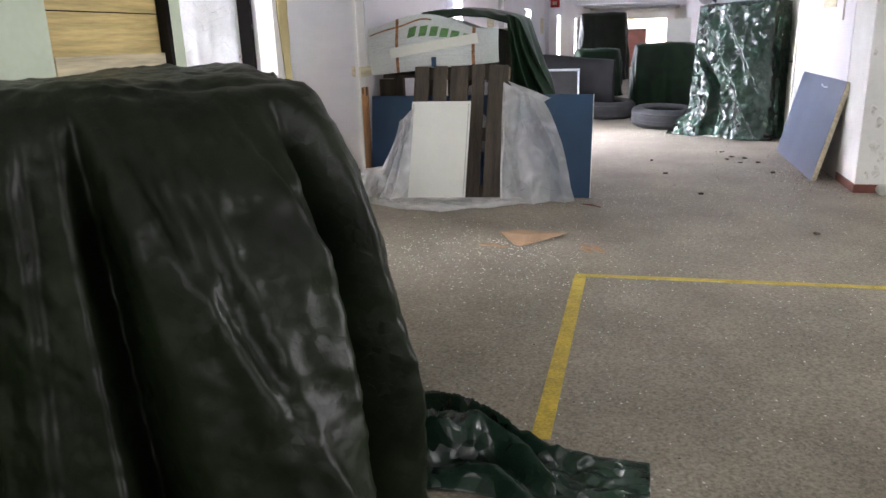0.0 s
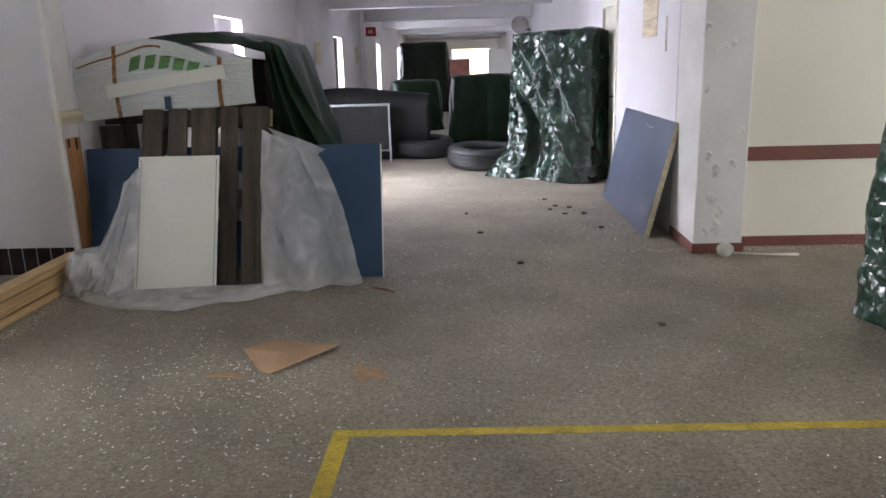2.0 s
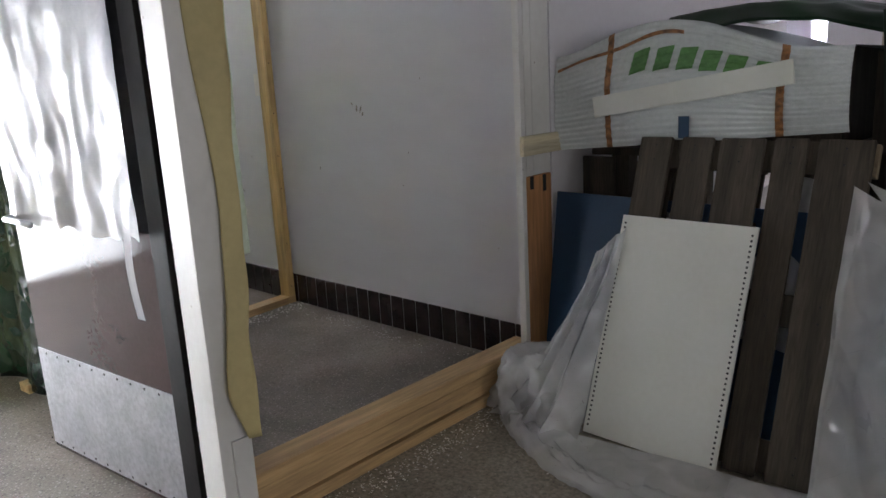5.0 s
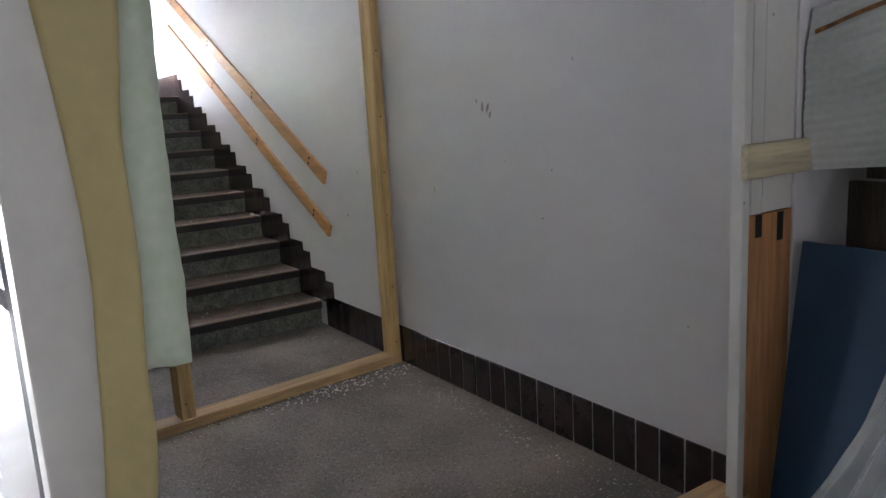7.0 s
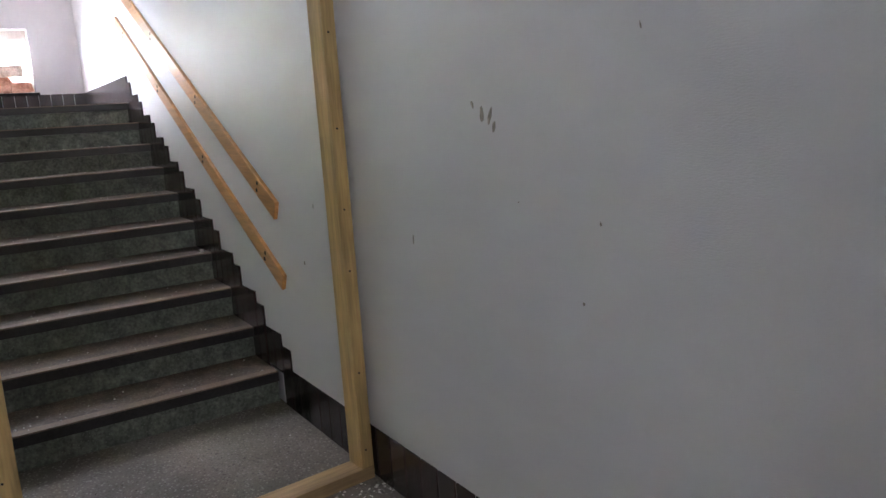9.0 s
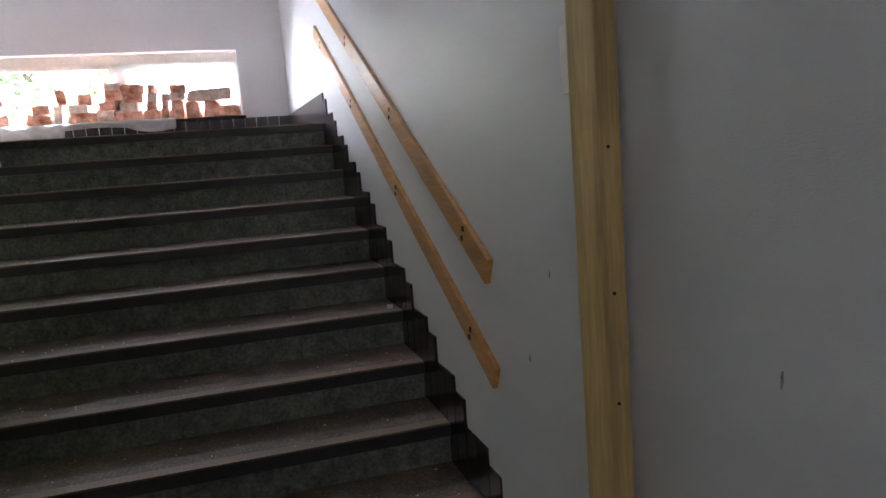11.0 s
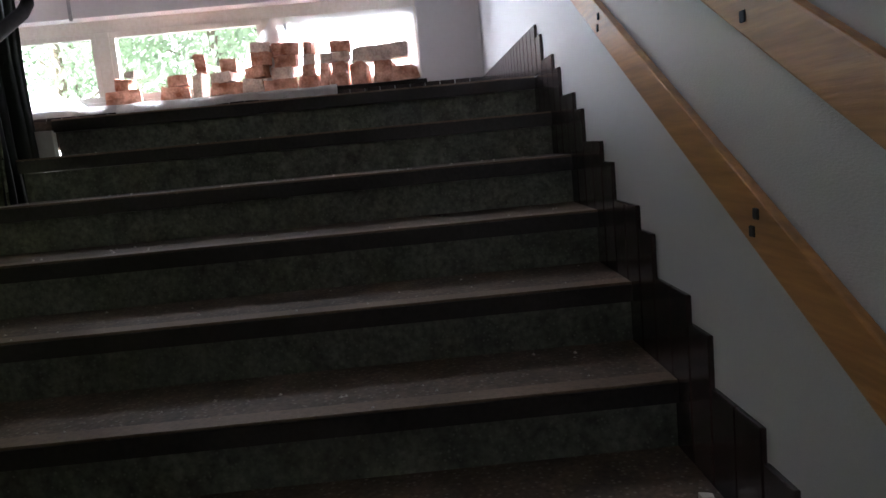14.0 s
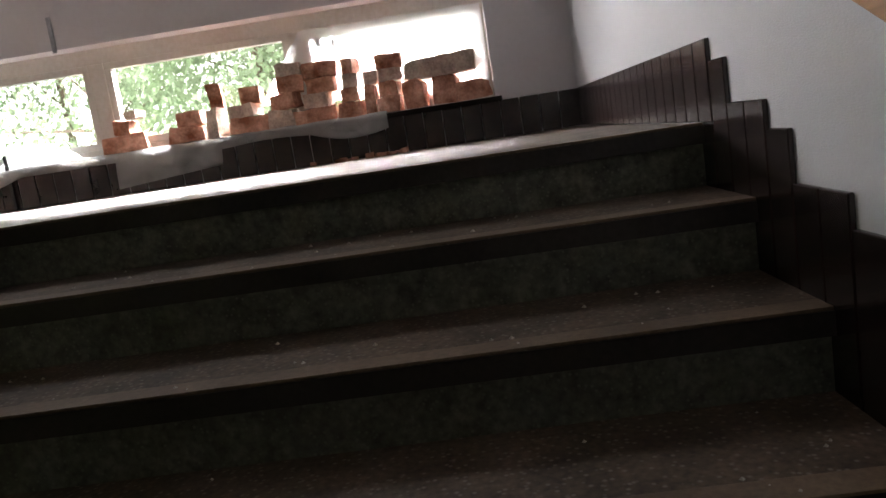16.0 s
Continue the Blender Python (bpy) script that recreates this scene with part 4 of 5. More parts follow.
# wrapped bundle on a rack
rack = thing("timber_rack", "dark timber rack under the wrapped bundle", "rack")
for x in (-2.5, -1.95, -1.42):
    for y in (7.3, 8.2):
        part("leg", made((x, x + 0.09, y, y + 0.09, 0.0, 1.08), bevel=0.003), pallet_wood, rack)
for x0, x1 in ((-2.63, -2.46), (-2.24, -2.05)):
    part("side_plank", made((x0, x1, 7.245, 7.268, 0.0, 1.055), bevel=0.003), pallet_wood, rack)
part("deck", made((-2.6, -1.28, 7.28, 8.35, 1.06, 1.098), bevel=0.003), pallet_wood, rack)
part("post", made((-1.36, -1.29, 7.2, 7.3, 1.12, 1.47), bevel=0.003), pallet_wood, rack)


def bundle_skin(u, v):
    x = -2.66 + 1.27 * u
    top = 1.53 + 0.13 * math.sin(math.pi * min(1, u * 1.15)) ** 1.5 - 0.03 * u
    bottom = 1.10 + 0.1 * u
    if v < 0.55:
        k = v / 0.55
        z = bottom + (top - bottom) * k
        y = 7.08 - 0.06 * u + 0.03 * math.sin(math.pi * k) * -1 + 0.015 * noise.noise(Vector((u * 4, k * 3, 0)))
    else:
        k = (v - 0.55) / 0.45
        z = top + 0.02 * math.sin(k * 2.2) - 0.06 * k
        y = 7.08 - 0.06 * u + 1.1 * k
    y += 0.003 * math.sin(v * 210)
    return Vector((x, y, z))


bundle = thing("wrapped_bundle", "bundle wrapped in ribbed white plastic with green print and rusty straps", "bundle")
part("wrapping", surface(bundle_skin, 60, 130), wrap_mat, bundle, "", True)
part("core", made((-2.6, -1.45, 7.16, 8.15, 1.13, 1.5), bevel=0.01), pallet_wood, bundle)


def on_bundle(x, k, off=0.006):
    u = (x + 2.66) / 1.27
    p = bundle_skin(u, 0.55 * k)
    return Vector((p.x, p.y - off, p.z))


for x in (-2.37, -1.63):
    part("strap", surface(lambda u, v, x=x: on_bundle(x + 0.03 * u - 0.015 + 0.012 * v, v, 0.007), 2, 30), rust, bundle, "rusty brown strap")
part("rust_streak", surface(lambda u, v: on_bundle(-2.64 + 0.62 * u, 0.83 + 0.03 * v + 0.05 * u + 0.02 * math.sin(u * 9), 0.0075), 24, 1), rust, bundle)
letter_x = (-2.26, -2.15, -2.045, -1.945, -1.845, -1.735)
for k, x in enumerate(letter_x):
    lean = 0.02
    w = 0.075 if k != 5 else 0.085
    part("print_block", surface(lambda u, v, x=x, w=w: on_bundle(x + w * u + lean * v, 0.6 + 0.18 * v + 0.02 * u, 0.0078), 6, 8), wrap_green, bundle, "faded green printed block")
strip = tagged(mesh_object("white_batten", made((-0.43, 0.43, -0.012, 0.0, -0.045, 0.045), bevel=0.003), white_panel_mat), "white batten nailed across the wrapped bundle", "batten")
strip.matrix_world = pose(-2.0, 7.006, 1.36, 0, -8.0, -2.5)
tagged(mesh_object("blue_label", made((-2.03, -1.985, 7.02, 7.026, 1.17, 1.26), bevel=0.001), blue_mat), "small dark blue label on the wrapping", "label")


def bundle_tarp(u, v):
    # over the top of the bundle and down its free end
    if v < 0.5:
        k = v / 0.5
        x, z = -2.15 + 0.86 * k, 1.64 + 0.05 * math.sin(k * 2.5) - 0.09 * k * k
        y = 7.0 + 0.13 * k + 1.25 * u + 0.05 * (1 - k) * (1 - u)
        z += 0.03 * math.sin(u * 3) - 0.075 * (1 - min(1, u * 9)) * (1 - 0.4 * k)
    else:
        k = (v - 0.5) / 0.5
        x, z = -1.29 + 0.26 * k ** 0.8, 1.6 - 0.8 * k
        y = 7.13 + 1.15 * u + 0.05 * k
        x += 0.06 * math.sin(u * 16 + k * 2) * k + 0.05 * noise.noise(Vector((u * 4, k * 3, 3))) * k
    p = Vector((x, y, z))
    return p + Vector((0, -0.02, 0.02)) * ridged(p * 5, 1) * 0.6


solidify(tagged(mesh_object("bundle_tarpaulin", surface(bundle_tarp, 60, 60), tarp_green, smooth=True), "dark green tarpaulin thrown over the wrapped bundle", "tarpaulin"), 0.005)



def end_tarp(u, v):
    x = -1.34 + (0.12 + 0.28 * v) * u + 0.07 * v
    z = 1.615 - 0.05 * u * u - v * (0.78 - 0.04 * u)
    q = (u - 0.12 * v) * 2.3 + 0.5 * noise.noise(Vector((u * 2, v * 1.5, 2)))
    fold = abs((q % 1) * 2 - 1)
    y = 7.11 + 0.1 * fold * (0.25 + 0.75 * v) - 0.07 * u * v + 0.03 * u * (1 - v)
    return Vector((x, y, z))


solidify(tagged(mesh_object("side_tarpaulin", surface(end_tarp, 90, 60), tarp_green, smooth=True), "folded dark green tarpaulin hanging at the bundle's end", "tarpaulin"), 0.005)

# plastic film crumpled round the pallet


def patch(corners, u, v, bulge, seed, deep=0.035):
    """A crumpled sheet between four corners, bellied towards the corridor."""
    a, b, c, d = [Vector(p) for p in corners]
    p = (a * (1 - u) + b * u) * (1 - v) + (d * (1 - u) + c * u) * v
    p += Vector((0.0, -bulge, 0.0)) * math.sin(math.pi * v * 0.8) * math.sin(math.pi * (0.15 + 0.7 * u))
    p += Vector((0.3, -1, 0.15)) * (deep * math.sin(9 * u + 3 * v + seed) * (0.3 + v) * 0.6 + deep * ridged(Vector((u * 3, v * 2.2, seed)), seed) + 0.16 * deep * ridged(Vector((u * 6, v * 5, seed)), seed))
    p.z = max(0.006, p.z)
    p.y = min(p.y, 6.825 + 0.14 * p.z)
    return p


def film_skirt(u, v):
    """Gathered at the pallet's top corner, falling in long folds to the floor."""
    top = Vector((-1.33, 6.9, 1.03)).lerp(Vector((-0.95, 6.97, 0.84)), u)
    foot = Vector((-1.29, 6.53, 0.0)).lerp(Vector((-0.655, 6.72, 0.0)), u)
    p = top.lerp(foot, v)
    p.x += 0.035 * u * math.sin(math.pi * min(1, v * 1.15)) ** 1.2
    swell = math.sin(math.pi * (0.1 + 0.8 * v)) * math.sin(math.pi * (0.1 + 0.75 * u))
    q = 2.6 * u * (1.15 - 0.35 * v) + 0.55 * v + 0.5 * noise.noise(Vector((u * 2.2, v * 1.7, 4)))
    fold = 1 - abs((q % 1) * 2 - 1) ** 0.8
    r = 1.7 * v - 1.1 * u + 0.7 * noise.noise(Vector((u * 3, v * 2.5, 9)))
    cross = 1 - abs((r % 1) * 2 - 1)
    p.y -= 0.08 * swell + 0.12 * fold * (0.25 + 0.75 * v) + 0.07 * cross * swell + 0.02 * ridged(Vector((u * 7, v * 6, 1)), 2) * swell
    p.z = max(0.006, p.z + 0.02 * cross * swell)
    p.y = min(p.y, 6.825 + 0.14 * p.z)
    return p


film = thing("plastic_film", "milky plastic film crumpled round the foot of the pallet", "plastic film")
part("swag", surface(film_skirt, 90, 90), film_mat, film, "", True)


def film_left(u, v):
    p = Vector((-2.31, 6.84, 0.68)).lerp(Vector((-2.15, 6.83, 0.82)), u)
    foot = Vector((-2.62, 6.5, 0.0)).lerp(Vector((-2.12, 6.4, 0.01)), u)
    p = Vector((p.x + (foot.x - p.x) * v ** 1.7, p.y + (foot.y - p.y) * v ** 1.2, p.z + (foot.z - p.z) * v))
    q = 2.8 * u + 0.5 * v + 0.6 * noise.noise(Vector((u * 2, v * 2, 7)))
    fold = 1 - abs((q % 1) * 2 - 1) ** 0.8
    p.y -= (0.07 * math.sin(math.pi * (0.1 + 0.8 * v)) + 0.1 * fold * (0.2 + 0.8 * v)) * math.sin(math.pi * (0.2 + 0.6 * u))
    p.z = max(0.006, p.z + 0.02 * noise.noise(Vector((u * 5, v * 6, 3))))
    return p


def loose_corner(u, v):
    p = Vector((-1.3, 6.93, 1.04)).lerp(Vector((-0.885, 6.945, 0.87)), u).lerp(Vector((-1.1, 6.91, 0.8)).lerp(Vector((-0.97, 6.94, 0.74)), u), v)
    p.y -= 0.012 * math.sin(u * 9 + v * 4)
    return p


def film_front(u, v):
    return patch(((-2.3, 6.42, 0.05), (-1.1, 6.56, 0.05), (-1.0, 6.5, 0.0), (-2.35, 6.3, 0.0)), u, v, 0.19 * math.sin(math.pi * min(1, u * 1.05)), 1.0, 0.03)


part("front_fold", surface(film_front, 80, 16), film_mat, film, "", True)
part("back_fold", surface(lambda u, v: Matrix.Translation((-1.735, 6.585, 0.006)) @ Matrix.Rotation(radians(-20.3), 4, "X") @ Vector((-0.4 + 0.78 * u, 0.096 + 0.012 * math.sin(13 * u + 3 * v), 0.42 + 0.25 * u * (1 - u) + v * (0.56 - 0.1 * math.sin(6 * u)))), 50, 30), film_mat, film, "", True)
part("loose_corner", surface(loose_corner, 24, 16), film_mat, film, "", True)
part("gathered_side", surface(film_left, 70, 80), film_mat, film, "", True)


def film_roll(u, v):
    a = u * math.pi
    t = v
    cx = -2.55 + 1.62 * t
    cy = 6.50 - 0.36 * math.sin(math.pi * min(1, t * 1.12)) + 0.1 * t
    r = 0.03 + 0.012 * math.sin(t * 17) + 0.03 * noise.noise(Vector((t * 6, 2, 0)))
    wob = 0.018 * ridged(Vector((t * 14, a * 2, 0)), 3)
    return Vector((cx + 0.02 * math.sin(8 * t), cy + (1.9 * r + wob) * math.cos(a), max(0.004, (1.1 * r + wob) * math.sin(a))))


part("floor_fold", surface(film_roll, 16, 110), film_mat, film, "", True)
lump = draped(0.12, 0.1, 0.24, 0.1, 4.2, folds=5, nu=50, nv=24, crush=0.03)
bmesh.ops.translate(lump, vec=(-2.47, 6.62, 0), verts=list(lump.verts))
part("film_lump", lump, film_mat, film, "", True)

# ---- covered things in the hall and corridor ----


def covered(name, label, x, y, turn, hx, hy, h, flare, seed, mat, category="covered load", **more):
    bm = draped(hx, hy, h, flare, seed, **more)
    ob = mesh_object(name, bm, mat, smooth=True)
    ob.matrix_world = pose(x, y, 0, 0, 0, turn)
    solidify(ob, 0.004)
    return tagged(ob, label, category)


covered("covered_load", "dark green tarpaulin draped over a tall load beside the tape line", -1.78, 2.08, 36, 0.585, 0.42, 1.335, 0.31, 2.6, tarp_mat, folds=3, nu=420, nv=130, crush=0.013, tilt=0.02, fold_depth=0.05, power=9.0, fall_power=0.5, pleats=((-52, 8, 0.36, 5), (-36, 6, 0.24, 5), (-89, 7, 0.3, 9), (-112, 3, 0.05, -8), (-124, 5, 0.12, 2), (-145, 8, 0.2, 5), (0, 12, 0.15, 5), (60, 16, 0.15, 5)), steps=((-73, 14, 12, 0.05), (-85, 30, -12, 0.05), (-63, 20, -8, 0.035), (-78, 14, 7, 0.035), (-100, -4, -14, 0.05)))


def floor_tail(u, v):
    x = -0.95 + 0.88 * u
    w = 0.36 * (1 - 0.7 * u)
    y = 2.46 - 0.08 * u + (v - 0.5) * w * 1.8 + 0.04 * math.sin(u * 7)
    q = v * 2.6 + u * 1.3 + 0.8 * noise.noise(Vector((u * 3, v * 3, 0)))
    ridge = 1 - abs((q % 1) * 2 - 1)
    z = 0.008 + (0.17 * (1 - u) ** 1.5 + 0.055) * ridge * min(1, 4 * v * (1 - v)) * (1 - u ** 5) + 0.02 * ridged(Vector((u * 9, v * 6, 0)), 2) * math.sin(math.pi * v)
    return Vector((x, y, max(0.006, z)))


solidify(tagged(mesh_object("tarpaulin_tail", surface(floor_tail, 110, 70), tarp_shiny, smooth=True), "crumpled corner of green tarpaulin trailing on the floor", "tarpaulin"), 0.004)
covered("wrapped_stack", "green tarpaulin wrapped round a stack beside the cream wall", 2.9, 5.6, 6, 0.6, 0.42, 1.32, 0.0, 9.1, tarp_shiny, folds=3, nu=220, nv=90, crush=0.022, fold_depth=0.015)
bm = draped(0.52, 0.4, 0.75, -0.04, 5.3, folds=3, nu=200, nv=60, crush=0.02, fold_depth=0.02)
upper = mesh_object("wrapped_top_load", bm, tarp_mat, smooth=True)
upper.matrix_world = pose(2.9, 5.6, 1.325, 0, 0, 3)
tagged(solidify(upper, 0.004), "dark green wrapped load on top of the stack", "covered load")


def upright_tarp(hx, hy, h):
    """A sheet over a tall board: one deep slanting valley, a long diagonal ridge and a foot spread on the floor."""
    bm = draped(hx, hy, h, 0.07, 3.7, folds=3, nu=300, nv=130, crush=0.016, fold_depth=0.012, power=8.0)
    for v in bm.verts:
        if v.co.y > -hy * 0.55:
            continue
        k, low = (v.co.x + hx) / (2 * hx), v.co.z / h
        front = max(0.0, min(1.0, k * 8, (1.03 - k) * 8)) * max(0.0, min(1.0, (0.98 - low) * 8))
        at = 0.1 + 0.27 * max(0.0, min(1.0, (0.64 - low) / 0.24)) - 0.05 * low
        wide = 0.05 + 0.13 * max(0.0, 0.66 - low)
        depth = 0.17 * max(0.0, 1 - (abs(k - at) / wide) ** 1.5) * max(0.0, min(1.0, (0.72 - low) * 3))
        off = k - (0.13 + 0.8 * (0.95 - low) / 0.88)
        ridge = 0.075 * (max(0.0, 1 - off / 0.22) if off > 0 else max(0.0, 1 + off / 0.05))
        off2 = k - (0.42 + 0.55 * (0.95 - low) / 0.6)
        ridge += 0.045 * (max(0.0, 1 - off2 / 0.16) if off2 > 0 else max(0.0, 1 + off2 / 0.05))
        q = 4.2 * k + 1.8 * low + 1.1 * noise.noise(Vector((k * 3, low * 3, 5)))
        ridge += 0.02 * (1 - abs((q % 1) * 2 - 1))
        spread = 0.16 * max(0.0, 0.2 - low) / 0.2 * (1.2 - k)
        v.co.y += (depth - ridge) * front - spread
        v.co.x -= 0.14 * max(0.0, 0.22 - low) / 0.22 * max(0.0, 0.35 - k) / 0.35
    return bm


board_load = thing("covered_board", "shiny green tarpaulin hung over a tall upright load by the wall", "covered load", pose(1.17, 11.1, 0, 0, 0, -38))
solidify(part("tarpaulin", upright_tarp(0.56, 0.22, 1.74), tarp_shiny, board_load, "", True), 0.004)
part("pale_lining", surface(lambda u, v: Vector((-0.25 + 0.75 * u, -0.3 - 0.1 * v - 0.03 * math.sin(u * 11), 0.012 + 0.012 * math.sin(u * 17 + v * 3) ** 2)), 40, 6), white_panel_mat, board_load, "white plastic edge showing under the tarpaulin", True)
covered("covered_crate", "dark green tarpaulin over a square crate in the corridor", 0.32, 15.7, 0, 0.56, 0.5, 1.18, 0.05, 6.5, tarp_green, folds=5, crush=0.012, fold_depth=0.025)
covered("covered_low_load", "green tarpaulin over a low load far down the corridor", -1.1, 18.4, 0, 0.5, 0.5, 1.04, 0.05, 1.5, tarp_green, folds=8, nu=90, nv=30)
covered("covered_tall_rack", "dark tarpaulin over a tall rack far down the corridor", -1.25, 24.3, 0, 0.68, 0.4, 1.98, 0.04, 7.5, tarp_mat, folds=8, nu=90, nv=30)


def tyre(x, y, z, label):
    t = thing("tyre", label, "tyre", pose(x, y, z, 3, 2, 0), group="tyres on the floor")
    prof = [(0.29, 0.03), (0.33, 0.0), (0.42, 0.0), (0.47, 0.03), (0.482, 0.07), (0.484, 0.14), (0.482, 0.21), (0.47, 0.25), (0.42, 0.28), (0.33, 0.28), (0.29, 0.25), (0.30, 0.2), (0.40, 0.2), (0.42, 0.14), (0.40, 0.08), (0.30, 0.08)]
    part("carcass", lathe(prof), rubber, t, "", True)
    for z0 in (0.06, 0.1, 0.165, 0.205):
        part("tread_rib", lathe([(0.48, z0), (0.4885, z0 + 0.002), (0.4885, z0 + 0.022), (0.48, z0 + 0.024)]), rubber, t)
    return t


tyre(0.24, 12.15, 0.02, "worn black tyre lying flat before the covered board")
tyre(-0.68, 13.55, 0.02, "worn black tyre lying flat before the dark desk")

desk = thing("metal_table", "light metal framed table before a dark covered sofa", "table")
for x in (-2.3, -1.12):
    for y in (12.95, 13.3):
        part("leg", tube([(x, y, 0), (x, y, 0.85)], 0.016, 8), steel, desk)
part("top_rail", made((-2.32, -1.1, 12.93, 12.96, 0.83, 0.865), bevel=0.004), steel, desk)
part("low_rail", made((-2.32, -1.1, 12.93, 12.96, 0.16, 0.185), bevel=0.004), steel, desk)
part("back_rail", made((-2.32, -1.1, 13.29, 13.32, 0.83, 0.865), bevel=0.004), steel, desk)
part("dark_panel", made((-2.3, -1.14, 12.965, 12.985, 0.19, 0.82), bevel=0.003), black_mat, desk, "black panel between the rails")


def sofa_back(u, v):
    a = u * math.pi
    x = -2.45 + 1.9 * v
    top = 1.04 + 0.05 * math.sin(v * 5) - 0.1 * max(0, v - 0.92) * 10 * 0.3
    return Vector((x, 13.45 + 0.18 * -math.cos(a), max(0.0, top * min(1, math.sin(a) * 6))))


sofa = solidify(mesh_object("covered_sofa", surface(sofa_back, 24, 40), black_mat, smooth=True), 0.01)
tagged(sofa, "dark grey covered sofa behind the metal table", "sofa")

# ---- leaning panel, wall fittings and far corridor ----
lean = thing("leaning_panel", "blue-grey metal faced panel leaning on the corridor wall", "panel", Matrix.Translation((1.48, 7.80, 0.0)) @ Matrix.Rotation(radians(13.5), 4, "Y"))
part("sheet", made((-0.002, 0.0, 0.0, 1.92, 0.004, 0.95)), grey_panel_mat, lean)
part("core", made((0.0005, 0.045, 0.0, 1.92, 0.004, 0.95), bevel=0.002), pale_board, lean, "worn wooden edge")
part("hook", tube([(-0.004, 0.62, 0.86), (-0.02, 0.66, 0.85), (-0.02, 0.8, 0.86), (-0.004, 0.86, 0.87)], 0.006, 8), steel, lean)
fr = thing("door_2", "pale yellow painted door in the corridor wall", "door", kind="structure")
part("door_frame", made((1.7, 1.86, 10.35, 10.43, 0, 2.08), (1.7, 1.86, 11.22, 11.3, 0, 2.08), (1.7, 1.86, 10.43, 11.22, 2.0, 2.08)), cream, fr)
part("door_panel", made((1.73, 1.77, 10.435, 11.215, 0.01, 1.995), bevel=0.003), cream, fr)
part("door_handle", tube([(1.73, 10.52, 1.0), (1.68, 10.52, 1.0), (1.675, 10.64, 1.0)], 0.01, 8), black_mat, fr)
structure("room_east", made((1.851, 3.5, 9.9, 11.8, -0.1, -0.01)), floor_mat, "closed room floor behind the door", "floor")
tagged(mesh_object("notice_sheet", made((1.714, 1.719, 8.6, 9.15, 1.6, 1.95)), pale_board), "faded beige notice on the corridor wall", "notice")
tagged(mesh_object("cable_cover", made((1.70, 1.719, 8.25, 8.275, 1.47, 1.75), bevel=0.003), frame_mat), "white cable cover on the corridor wall", "cable cover")
for y in (15.4, 20.2, 13.0):
    tagged(mesh_object("notice_sheet", made((WALL_L + 0.001, WALL_L + 0.006, y, y + 0.6, 1.45, 1.85)), pale_board), "faded beige notice on the corridor wall", "notice")
sign = thing("exit_sign", "red sign with a pale mark on the corridor wall", "sign")
part("plate", made((-2.665, -2.38, 22.2, 22.23, 2.15, 2.38), bevel=0.004), red_mat, sign)
part("mark", made((-2.58, -2.46, 22.195, 22.199, 2.22, 2.31)), pale_board, sign)
dish = thing("round_mirror", "round grey disc on a stand behind the covered board", "disc")
part("disc", tube([(0.79, 12.48, 1.9), (0.79, 12.5, 1.9), (0.79, 12.52, 1.9)], [0.11, 0.118, 0.11], 32), disc_mat, dish)
part("pole", tube([(0.82, 12.53, 0.0), (0.82, 12.53, 1.9)], 0.015, 8), steel, dish)
part("arm", tube([(0.82, 12.53, 1.88), (0.94, 12.53, 1.82)], 0.02, 8), black_mat, dish)
wp = thing("white_screen", "white board standing far down the corridor", "board")
part("board", made((0.68, 1.42, 26.0, 26.04, 0.1, 1.78), bevel=0.004), white_panel_mat, wp)
part("foot", made((0.75, 1.35, 25.85, 26.2, 0.0, 0.1), bevel=0.004), steel, wp)
crate = thing("brown_crate", "brown wooden crate near the far corridor window", "crate")
part("body", made((-0.75, 0.1, 33.0, 33.6, 0.0, 1.5), bevel=0.01), brown_paint, crate)
part("lid", made((-0.77, 0.12, 32.98, 33.62, 1.5, 1.55), bevel=0.005), pale_board, crate)
for i in range(7):
    y = 13.2 + 4.7 * i
    lamp = thing("tube_fitting", "unlit fluorescent tube fitting under the ceiling", "ceiling lamp", group="corridor tube fittings")
    part("body", made((-1.1, 0.4, y + 0.75, y + 0.85, TOP - 0.06, TOP), bevel=0.004), frame_mat, lamp)
    part("tube", tube([(-1.08, y + 0.8, TOP - 0.08), (0.38, y + 0.8, TOP - 0.08)], 0.016, 8), white_panel_mat, lamp)

